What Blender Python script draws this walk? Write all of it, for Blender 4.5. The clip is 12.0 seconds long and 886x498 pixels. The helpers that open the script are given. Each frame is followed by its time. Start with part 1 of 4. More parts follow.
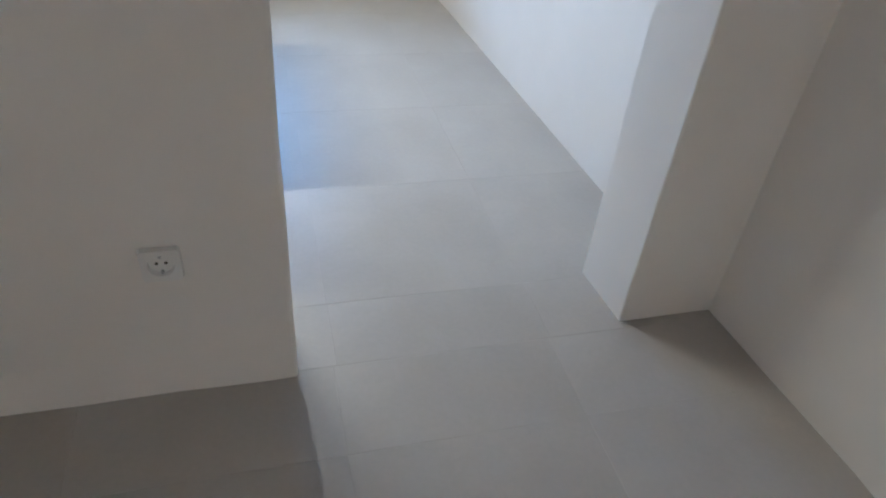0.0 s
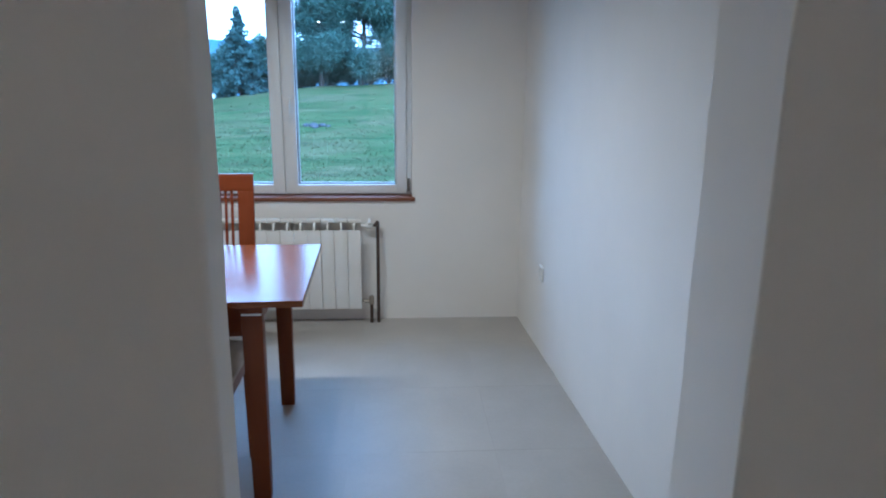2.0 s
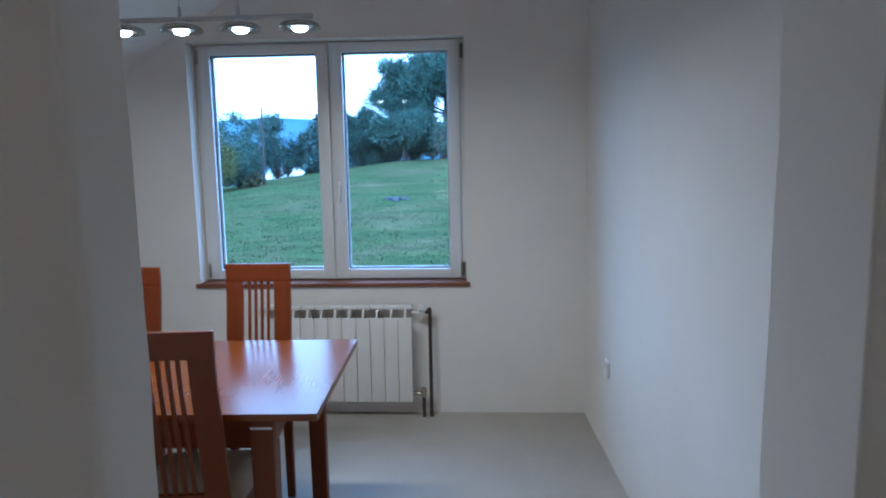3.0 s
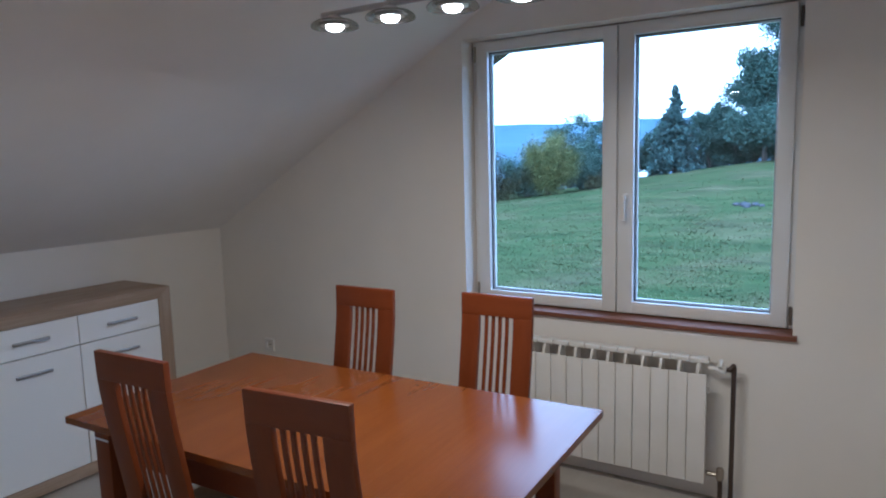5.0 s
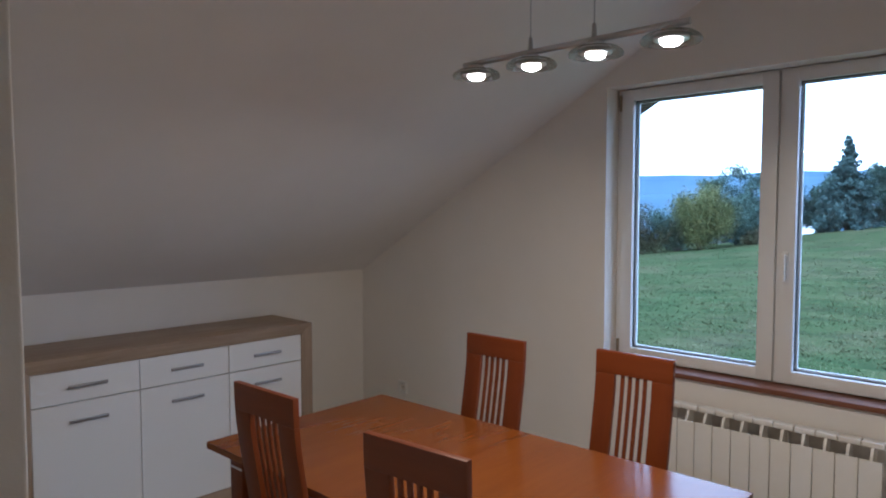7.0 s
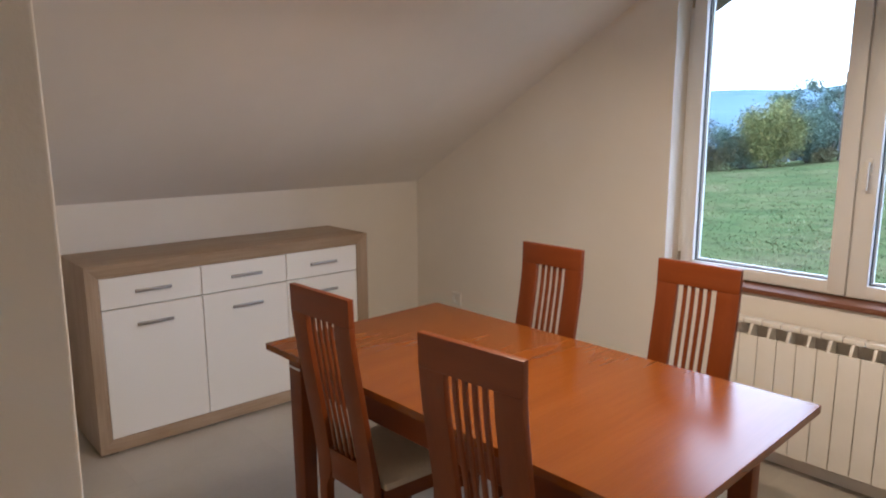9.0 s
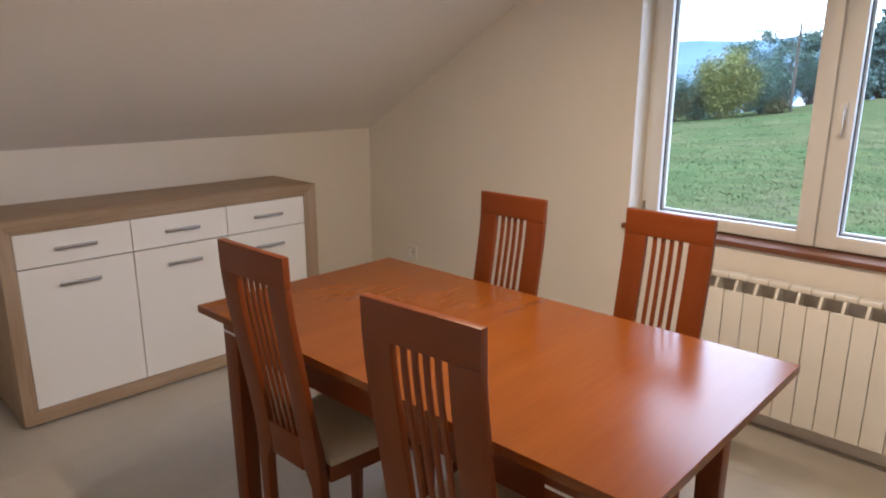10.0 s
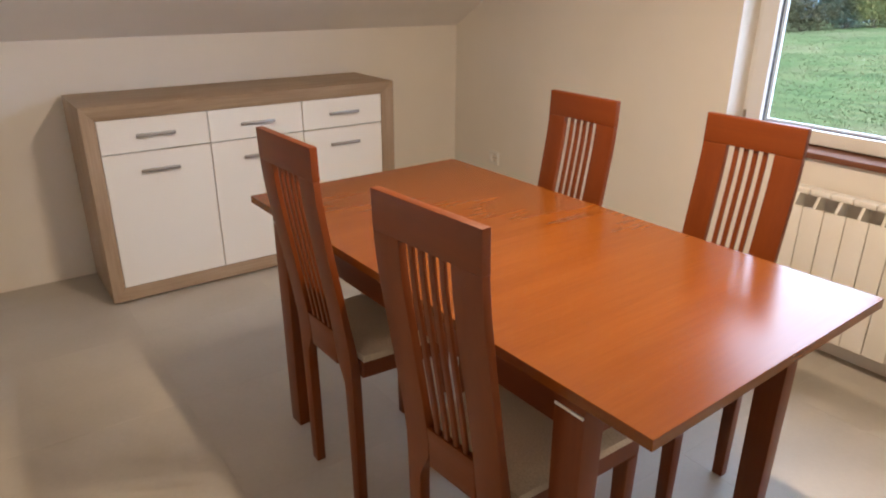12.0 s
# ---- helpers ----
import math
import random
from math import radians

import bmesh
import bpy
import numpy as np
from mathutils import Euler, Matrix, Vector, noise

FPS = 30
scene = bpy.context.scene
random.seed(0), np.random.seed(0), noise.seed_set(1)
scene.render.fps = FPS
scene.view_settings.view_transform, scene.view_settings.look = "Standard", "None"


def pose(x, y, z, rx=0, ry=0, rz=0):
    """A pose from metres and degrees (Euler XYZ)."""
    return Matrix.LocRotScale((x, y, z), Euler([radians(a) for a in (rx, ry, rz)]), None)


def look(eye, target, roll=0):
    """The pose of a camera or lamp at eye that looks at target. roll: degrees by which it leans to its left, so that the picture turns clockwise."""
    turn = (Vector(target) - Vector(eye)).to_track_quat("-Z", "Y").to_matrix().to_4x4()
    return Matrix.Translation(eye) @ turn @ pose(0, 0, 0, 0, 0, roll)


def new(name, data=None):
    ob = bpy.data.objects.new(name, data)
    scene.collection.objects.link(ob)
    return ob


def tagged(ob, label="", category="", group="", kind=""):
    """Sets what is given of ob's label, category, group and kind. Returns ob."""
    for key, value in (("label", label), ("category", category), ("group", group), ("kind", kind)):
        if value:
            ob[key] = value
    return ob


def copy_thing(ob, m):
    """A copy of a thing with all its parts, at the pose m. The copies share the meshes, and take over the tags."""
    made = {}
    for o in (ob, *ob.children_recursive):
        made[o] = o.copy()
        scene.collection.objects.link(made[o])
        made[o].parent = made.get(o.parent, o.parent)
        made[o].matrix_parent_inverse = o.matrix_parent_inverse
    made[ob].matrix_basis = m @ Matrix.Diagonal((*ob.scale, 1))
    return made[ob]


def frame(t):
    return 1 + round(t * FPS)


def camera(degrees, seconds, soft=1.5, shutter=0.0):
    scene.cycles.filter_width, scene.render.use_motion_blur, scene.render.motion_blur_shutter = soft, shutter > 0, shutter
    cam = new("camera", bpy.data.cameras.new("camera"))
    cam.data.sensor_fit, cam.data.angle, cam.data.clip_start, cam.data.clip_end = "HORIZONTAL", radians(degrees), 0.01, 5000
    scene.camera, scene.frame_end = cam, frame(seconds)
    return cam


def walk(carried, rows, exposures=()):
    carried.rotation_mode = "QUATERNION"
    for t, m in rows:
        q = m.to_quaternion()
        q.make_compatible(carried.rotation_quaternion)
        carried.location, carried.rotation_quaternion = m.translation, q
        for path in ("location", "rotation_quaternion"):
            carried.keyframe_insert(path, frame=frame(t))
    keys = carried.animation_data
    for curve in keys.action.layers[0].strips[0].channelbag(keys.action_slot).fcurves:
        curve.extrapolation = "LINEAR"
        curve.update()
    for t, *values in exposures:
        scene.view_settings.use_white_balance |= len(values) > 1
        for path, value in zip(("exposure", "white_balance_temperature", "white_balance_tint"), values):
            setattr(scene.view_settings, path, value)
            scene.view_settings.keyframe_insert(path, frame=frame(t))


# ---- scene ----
cam = camera(66.6, 12.0, soft=2.0)
PATH = [
    (0, (-1.107, -4.263, 1.336), (-0.624, -2.757, 0.112), 5.7),
    (0.5, (-1.099, -4.267, 1.374), (-0.522, -2.685, 0.295), 5.4),
    (1, (-0.958, -4.262, 1.405), (-0.446, -2.55, 0.508), 3.1),
    (1.5, (-0.856, -4.232, 1.45), (-0.66, -2.4, 0.672), 0.7),
    (2, (-0.777, -4.105, 1.482), (-0.64, -2.17, 0.998), 0.6),
    (2.5, (-0.724, -3.965, 1.498), (-0.658, -1.992, 1.18), 0.0),
    (2.7, (-0.671, -3.917, 1.512), (-0.679, -1.937, 1.226), -0.6),
    (4.3, (-0.516, -3.28, 1.54), (-0.988, -1.359, 1.248), -0.6),
    (4.5, (-0.515, -3.213, 1.529), (-1.089, -1.317, 1.25), -1.1),
    (5, (-0.458, -3.091, 1.546), (-1.508, -1.409, 1.288), -1.5),
    (5.5, (-0.46, -3.094, 1.573), (-1.602, -1.459, 1.426), -1.1),
    (6, (-0.46, -3.104, 1.573), (-1.683, -1.521, 1.552), -1.0),
    (6.5, (-0.456, -3.063, 1.558), (-1.751, -1.54, 1.512), -0.3),
    (7, (-0.465, -3.039, 1.546), (-1.849, -1.6, 1.434), 0.0),
    (7.2, (-0.465, -3.036, 1.54), (-1.881, -1.629, 1.419), -0.2),
    (8.8, (-0.454, -3.041, 1.514), (-1.933, -1.739, 1.171), -0.5),
    (9, (-0.51, -3.001, 1.493), (-1.985, -1.697, 1.143), -0.2),
    (9.5, (-0.602, -2.911, 1.461), (-2.032, -1.572, 1.06), 0.1),
    (10, (-0.646, -2.848, 1.451), (-2.016, -1.475, 0.962), 0.1),
    (10.5, (-0.654, -2.708, 1.423), (-2.143, -1.499, 0.86), 0.4),
    (11, (-0.624, -2.645, 1.409), (-2.243, -1.666, 0.759), -0.5),
    (11.5, (-0.604, -2.664, 1.406), (-2.13, -1.57, 0.716), 1.1),
    (12, (-0.604, -2.666, 1.398), (-2.111, -1.581, 0.656), 0.4),
]
EXPOSURES = [(0.0, 1.42, 4170, 4), (1.2, 1.14, 4040, 3), (2.7, 0.57, 3990, 4), (4.3, 0.46, 4220, 6), (5.2, 0.48, 4460, 9), (6.4, 0.33, 4680, 11), (7.2, 0.30, 4840, 12), (8.9, 0.98, 5520, 14), (10.5, 1.12, 5760, 14), (12.0, 1.42, 5920, 14)]
walk(cam, [(t, look(eye, target, roll)) for t, eye, target, roll in PATH], EXPOSURES)
SKY, HILL_HAZE_GLOW = 0.14, 0.04
BULB, LAMP_W, LAMP_C = 15.0, 3.8, (1.0, 0.735, 0.45)
HALL_TINT = (0.83, 0.525, 0.285, 1)

# ---- world, sun ----
world = bpy.data.worlds.new("overcast_sky")
scene.world = world
world.use_nodes = True
wn = world.node_tree.nodes
sky = wn.new("ShaderNodeTexSky")
sky.sky_type = "NISHITA"
sky.sun_disc = False
sky.sun_elevation, sky.sun_rotation = radians(24), radians(215)
sky.air_density, sky.dust_density, sky.ozone_density = 1.0, 2.5, 1.0
wn["Background"].inputs["Strength"].default_value = SKY
cloud = wn.new("ShaderNodeMix")
cloud.data_type = "RGBA"
cloud.inputs[0].default_value = 0.8
cloud.inputs[7].default_value = (22.0, 25.4, 30.0, 1)
world.node_tree.links.new(sky.outputs["Color"], cloud.inputs[6])
world.node_tree.links.new(cloud.outputs[2], wn["Background"].inputs["Color"])
sun = new("sun", bpy.data.lights.new("sun", "SUN"))
sun.data.energy, sun.data.angle, sun.data.color = 0.6, radians(25), (1.0, 0.96, 0.9)
sun.matrix_world = look((0, 0, 30), (7, 14, 21))


# ---- material helpers ----
def material(name, color, rough=0.6, metal=0.0, spec=0.5):
    m = bpy.data.materials.new(name)
    m.use_nodes = True
    b = m.node_tree.nodes["Principled BSDF"]
    b.inputs["Base Color"].default_value = (*color, 1)
    b.inputs["Roughness"].default_value = rough
    b.inputs["Metallic"].default_value = metal
    b.inputs["Specular IOR Level"].default_value = spec
    return m


def coords(m, scale=(1, 1, 1), space="Object"):
    n, l = m.node_tree.nodes, m.node_tree.links
    tc, mp = n.new("ShaderNodeTexCoord"), n.new("ShaderNodeMapping")
    mp.inputs["Scale"].default_value = scale
    l.new(tc.outputs[space], mp.inputs["Vector"])
    return mp.outputs["Vector"]


def tex_noise(m, vec, scale, detail=4.0, rough=0.55, warp=0.0):
    t = m.node_tree.nodes.new("ShaderNodeTexNoise")
    t.inputs["Scale"].default_value, t.inputs["Detail"].default_value = scale, detail
    t.inputs["Roughness"].default_value, t.inputs["Distortion"].default_value = rough, warp
    m.node_tree.links.new(vec, t.inputs["Vector"])
    return t.outputs["Fac"]


def ramp(m, fac, stops):
    r = m.node_tree.nodes.new("ShaderNodeValToRGB")
    e = r.color_ramp.elements
    while len(e) < len(stops):
        e.new(0.5)
    for el, (p, c) in zip(e, stops):
        el.position, el.color = p, (*c, 1)
    m.node_tree.links.new(fac, r.inputs["Fac"])
    return r.outputs["Color"]


def mix(m, a, b, fac, mode="MIX"):
    x = m.node_tree.nodes.new("ShaderNodeMix")
    x.data_type, x.blend_type = "RGBA", mode
    l = m.node_tree.links
    for sock, v in ((x.inputs[6], a), (x.inputs[7], b), (x.inputs[0], fac)):
        if isinstance(v, (int, float)):
            sock.default_value = v
        elif isinstance(v, tuple):
            sock.default_value = (*v, 1)
        else:
            l.new(v, sock)
    return x.outputs[2]


def put_color(m, out):
    m.node_tree.links.new(out, m.node_tree.nodes["Principled BSDF"].inputs["Base Color"])


def put_rough(m, fac, lo, hi):
    r = m.node_tree.nodes.new("ShaderNodeMapRange")
    r.inputs["To Min"].default_value, r.inputs["To Max"].default_value = lo, hi
    m.node_tree.links.new(fac, r.inputs["Value"])
    m.node_tree.links.new(r.outputs["Result"], m.node_tree.nodes["Principled BSDF"].inputs["Roughness"])


def bump(m, fac, strength=0.2, distance=0.002):
    b = m.node_tree.nodes.new("ShaderNodeBump")
    b.inputs["Strength"].default_value, b.inputs["Distance"].default_value = strength, distance
    m.node_tree.links.new(fac, b.inputs["Height"])
    m.node_tree.links.new(b.outputs["Normal"], m.node_tree.nodes["Principled BSDF"].inputs["Normal"])


def random_of(m, source="object"):
    if source == "object":
        return m.node_tree.nodes.new("ShaderNodeObjectInfo").outputs["Random"]
    return m.node_tree.nodes.new("ShaderNodeNewGeometry").outputs["Random Per Island"]


def plaster(name, base):
    m = material(name, base, 0.85, spec=0.25)
    v = coords(m)
    big, fine = tex_noise(m, v, 1.3, 5, 0.6), tex_noise(m, v, 160, 3, 0.6)
    dark = tuple(c * 0.93 for c in base)
    put_color(m, ramp(m, big, [(0.3, dark), (0.7, base)]))
    roll = tex_noise(m, v, 28, 4, 0.6)
    bump(m, mix(m, fine, roll, 0.6), 0.35, 0.0022)
    return m


def timber(name, dark, mid, light, axis, rough=(0.22, 0.34), coat=0.0):
    """Veneer with its grain along one axis."""
    m = material(name, mid, 0.3)
    s = [26.0, 26.0, 26.0]
    s[axis] = 1.2
    v = coords(m, s)
    s2 = [5.0, 5.0, 5.0]
    s2[axis] = 0.5
    v2 = coords(m, s2)
    grain, wide = tex_noise(m, v, 5.5, 5, 0.6, 0.2), tex_noise(m, v2, 1.1, 4, 0.55, 1.2)
    c = mix(m, ramp(m, grain, [(0.2, dark), (0.5, mid), (0.8, light)]), ramp(m, wide, [(0.3, dark), (0.68, light)]), 0.6)
    put_color(m, c)
    put_rough(m, wide, *rough)
    m.node_tree.nodes["Principled BSDF"].inputs["Coat Weight"].default_value = coat
    return m


def oak_decor(name, axis):
    m = material(name, (0.35, 0.26, 0.17), 0.5)
    s = [45.0, 45.0, 45.0]
    s[axis] = 1.4
    v = coords(m, s)
    s2 = [7.0, 7.0, 7.0]
    s2[axis] = 0.7
    g, w = tex_noise(m, v, 3.0, 7, 0.7, 0.3), tex_noise(m, coords(m, s2), 1.6, 3, 0.5, 1.5)
    c = mix(m, ramp(m, g, [(0.3, (0.23, 0.155, 0.098)), (0.5, (0.355, 0.255, 0.170)), (0.72, (0.46, 0.355, 0.25))]),
            ramp(m, w, [(0.35, (0.265, 0.185, 0.12)), (0.65, (0.44, 0.335, 0.232))]), 0.45)
    put_color(m, c)
    put_rough(m, g, 0.42, 0.6)
    bump(m, g, 0.12, 0.001)
    return m


# ---- materials ----
WALL = plaster("wall_paint", (0.85, 0.812, 0.752))
CEIL = plaster("ceiling_paint", (0.85, 0.825, 0.80))
EXTERIOR = plaster("render_coat", (0.62, 0.58, 0.5))
CHERRY_X = timber("cherry_top_veneer", (0.140, 0.0375, 0.0042), (0.170, 0.0485, 0.0050), (0.204, 0.0610, 0.0064), 1, (0.205, 0.235))
CHERRY_X.node_tree.nodes["Principled BSDF"].inputs["Specular IOR Level"].default_value = 0.50
CHERRY_Z = timber("cherry_upright", (0.108, 0.0230, 0.0034), (0.138, 0.0305, 0.0042), (0.170, 0.0405, 0.0056), 2, (0.32, 0.40))
CHERRY_C = timber("cherry_crosswise", (0.108, 0.0230, 0.0034), (0.138, 0.0305, 0.0042), (0.170, 0.0405, 0.0056), 0, (0.32, 0.40))
for m_ in (CHERRY_Z, CHERRY_C):
    m_.node_tree.nodes["Principled BSDF"].inputs["Specular IOR Level"].default_value = 0.32
SILLWOOD = timber("stained_sill", (0.10, 0.035, 0.014), (0.17, 0.062, 0.026), (0.24, 0.095, 0.042), 0, (0.55, 0.7))
OAK_Y = oak_decor("oak_decor_level", 1)
OAK_Z = oak_decor("oak_decor_upright", 2)
FRONT = material("white_front", (0.83, 0.82, 0.79), 0.35)
bump(FRONT, tex_noise(FRONT, coords(FRONT), 90, 2), 0.03, 0.001)
DARK = material("dark_gap", (0.05, 0.042, 0.036), 0.7)
HINGE = material("hinge_cover", (0.13, 0.11, 0.095), 0.5)
STEEL = material("brushed_steel", (0.55, 0.55, 0.56), 0.32, 1.0)
put_rough(STEEL, tex_noise(STEEL, coords(STEEL, (40, 40, 4)), 4, 3), 0.24, 0.42)
BARMETAL = material("satin_nickel", (0.40, 0.39, 0.39), 0.42, 1.0)
put_rough(BARMETAL, tex_noise(BARMETAL, coords(BARMETAL, (40, 4, 40)), 4, 3), 0.36, 0.50)
CHROME = material("chrome", (0.75, 0.75, 0.76), 0.3, 1.0)
PVC = material("white_pvc", (0.80, 0.80, 0.79), 0.32)
put_rough(PVC, tex_noise(PVC, coords(PVC), 14, 4), 0.26, 0.42)
GASKET = material("rubber_gasket", (0.035, 0.035, 0.04), 0.6)
# aluminium as pale bluish non-metal: the sky's reflection is in the colour
ALU_SHEEN = material("aluminium_pale_sheen", (0.72, 0.75, 0.78), 0.35, 0.0)
ENAMEL = material("radiator_enamel", (0.80, 0.78, 0.73), 0.32)
put_color(ENAMEL, ramp(ENAMEL, tex_noise(ENAMEL, coords(ENAMEL), 4, 4), [(0.3, (0.76, 0.735, 0.68)), (0.7, (0.82, 0.80, 0.755))]))
PIPE = material("pipe_paint", (0.055, 0.035, 0.026), 0.4)
bump(PIPE, tex_noise(PIPE, coords(PIPE), 60, 3), 0.2, 0.001)
BRASS = material("nickel_valve", (0.45, 0.4, 0.33), 0.35, 1.0)
PLASTIC = material("white_plastic", (0.78, 0.77, 0.74), 0.3)
HOLE = material("socket_hole", (0.02, 0.02, 0.02), 0.6)
FABRIC = material("beige_fabric", (0.52, 0.45, 0.35), 0.9, spec=0.2)
fv = coords(FABRIC)
put_color(FABRIC, ramp(FABRIC, tex_noise(FABRIC, fv, 380, 2), [(0.3, (0.42, 0.355, 0.27)), (0.7, (0.60, 0.53, 0.42))]))
bump(FABRIC, tex_noise(FABRIC, fv, 420, 2), 0.5, 0.001)
GLASS = bpy.data.materials.new("window_glass")
GLASS.use_nodes = True
gn, gl = GLASS.node_tree.nodes, GLASS.node_tree.links
gn.remove(gn["Principled BSDF"])
g_t, g_g, g_m = gn.new("ShaderNodeBsdfTransparent"), gn.new("ShaderNodeBsdfGlossy"), gn.new("ShaderNodeMixShader")
g_l, g_p, g_s = gn.new("ShaderNodeLayerWeight"), gn.new("ShaderNodeMath"), gn.new("ShaderNodeMath")
g_l.inputs["Blend"].default_value = 0.5
g_p.operation, g_p.inputs[1].default_value = "POWER", 5.0
g_s.operation, g_s.inputs[1].default_value, g_s.inputs[2].default_value = "MULTIPLY_ADD", 0.8, 0.022
g_t.inputs["Color"].default_value = (0.965, 0.98, 0.98, 1)
g_g.inputs["Roughness"].default_value = 0.01
gl.new(g_l.outputs["Facing"], g_p.inputs[0])
gl.new(g_p.outputs[0], g_s.inputs[0])
gl.new(g_s.outputs[0], g_m.inputs[0])
gl.new(g_t.outputs[0], g_m.inputs[1])
gl.new(g_g.outputs[0], g_m.inputs[2])
gl.new(g_m.outputs[0], gn["Material Output"].inputs["Surface"])
DISHGLASS = bpy.data.materials.new("lamp_glass")
DISHGLASS.use_nodes = True
dn, dl = DISHGLASS.node_tree.nodes, DISHGLASS.node_tree.links
dn.remove(dn["Principled BSDF"])
d_t, d_g, d_m = dn.new("ShaderNodeBsdfTransparent"), dn.new("ShaderNodeBsdfGlossy"), dn.new("ShaderNodeMixShader")
d_t.inputs["Color"].default_value = (0.66, 0.68, 0.67, 1)
d_g.inputs["Color"].default_value, d_g.inputs["Roughness"].default_value = (0.8, 0.8, 0.8, 1), 0.4
d_m.inputs[0].default_value = 0.22
dl.new(d_t.outputs[0], d_m.inputs[1])
dl.new(d_g.outputs[0], d_m.inputs[2])
dl.new(d_m.outputs[0], dn["Material Output"].inputs["Surface"])
GLOW = bpy.data.materials.new("lit_bulb")
GLOW.use_nodes = True
gb = GLOW.node_tree.nodes["Principled BSDF"]
gb.inputs["Emission Color"].default_value = (1.0, 0.80, 0.58, 1)
gb.inputs["Emission Strength"].default_value = BULB

TILE = material("floor_tile", (0.46, 0.43, 0.38), 0.38)
tv = coords(TILE, space="Object")
ta, tb = tex_noise(TILE, tv, 2.2, 6, 0.62, 0.6), tex_noise(TILE, tv, 60, 3)
tc_ = mix(TILE, ramp(TILE, ta, [(0.3, (0.40, 0.37, 0.325)), (0.7, (0.50, 0.47, 0.42))]), ramp(TILE, tb, [(0.2, (0.42, 0.39, 0.34)), (0.8, (0.49, 0.46, 0.41))]), 0.35)
put_color(TILE, mix(TILE, tc_, ramp(TILE, random_of(TILE), [(0.0, (0.97, 0.97, 0.97)), (1.0, (1.0, 1.0, 1.0))]), 1.0, "MULTIPLY"))
put_rough(TILE, ta, 0.34, 0.48)
bump(TILE, tb, 0.08, 0.001)
GROUT = material("grout", (0.50, 0.47, 0.42), 0.6)
put_color(GROUT, ramp(GROUT, tex_noise(GROUT, coords(GROUT), 9, 4), [(0.35, (0.40, 0.37, 0.32)), (0.65, (0.49, 0.46, 0.41))]))


# ---- mesh helpers ----
def obj(name, bm, mat, parent=None, label="", smooth=None):
    me = bpy.data.meshes.new(name)
    bm.to_mesh(me)
    bm.free()
    for x in (mat if isinstance(mat, (list, tuple)) else [mat]):
        me.materials.append(x)
    if smooth is not None:
        for p in me.polygons:
            p.use_smooth = True
        me.set_sharp_from_angle(angle=radians(smooth))
    ob = new(name, me)
    if parent:
        ob.parent = parent
    if label:
        ob["label"] = label
    return ob


def part(name, bm, mat, parent, label="", smooth=None):
    return obj(name, bm, mat, parent, label, smooth)


def thing(name, x, y, z, label, category, rz=0, group=""):
    ob = new(name)
    ob.matrix_basis = pose(x, y, z, 0, 0, rz)
    return tagged(ob, label, category, group)


def box(x0, x1, y0, y1, z0, z1, bevel=0.0, segs=2, bm=None):
    out = bm or bmesh.new()
    r = bmesh.ops.create_cube(out, size=1, matrix=Matrix.Translation(((x0 + x1) / 2, (y0 + y1) / 2, (z0 + z1) / 2)) @ Matrix.Diagonal((x1 - x0, y1 - y0, z1 - z0, 1)))
    if bevel:
        es = list({e for v in r["verts"] for e in v.link_edges})
        bmesh.ops.bevel(out, geom=es, offset=bevel, segments=segs, affect="EDGES", profile=0.6)
    return out


def rod(p, q, r, segs=14, bm=None, r2=None):
    out = bm or bmesh.new()
    p, q = Vector(p), Vector(q)
    d = q - p
    m = Matrix.Translation((p + q) / 2) @ d.to_track_quat("Z", "Y").to_matrix().to_4x4()
    bmesh.ops.create_cone(out, cap_ends=True, segments=segs, radius1=r, radius2=r if r2 is None else r2, depth=d.length, matrix=m)
    return out


def prism(pts, axis, a, b, bm=None):
    """A flat outline pushed along an axis from a to b. Outlines: (x, z) along y, (y, z) along x, (x, y) along z."""
    out = bm or bmesh.new()

    def at(p, c):
        return {"y": (p[0], c, p[1]), "x": (c, p[0], p[1]), "z": (p[0], p[1], c)}[axis]
    lo, hi = [out.verts.new(at(p, a)) for p in pts], [out.verts.new(at(p, b)) for p in pts]
    out.faces.new(lo)
    out.faces.new(hi[::-1])
    n = len(pts)
    for i in range(n):
        out.faces.new((lo[i], hi[i], hi[(i + 1) % n], lo[(i + 1) % n]))
    bmesh.ops.recalc_face_normals(out, faces=out.faces[:])
    return out


def turned(profile, segs=28, bm=None, m=None):
    """A body of rotation about z from (radius, z) pairs."""
    out = bm or bmesh.new()
    rings = []
    for r, z in profile:
        rings.append([out.verts.new((r * math.cos(a), r * math.sin(a), z)) for a in (2 * math.pi * i / segs for i in range(segs))] if r > 1e-6 else [out.verts.new((0, 0, z))])
    for a, b in zip(rings, rings[1:]):
        for i in range(segs):
            j = (i + 1) % segs
            vs = [a[i % len(a)], a[j % len(a)], b[j % len(b)], b[i % len(b)]]
            uniq = list(dict.fromkeys(vs))
            if len(uniq) > 2:
                out.faces.new(uniq)
    bmesh.ops.recalc_face_normals(out, faces=out.faces[:])
    if m:
        bmesh.ops.transform(out, matrix=m, verts=[v for ring in rings for v in ring])
    return out


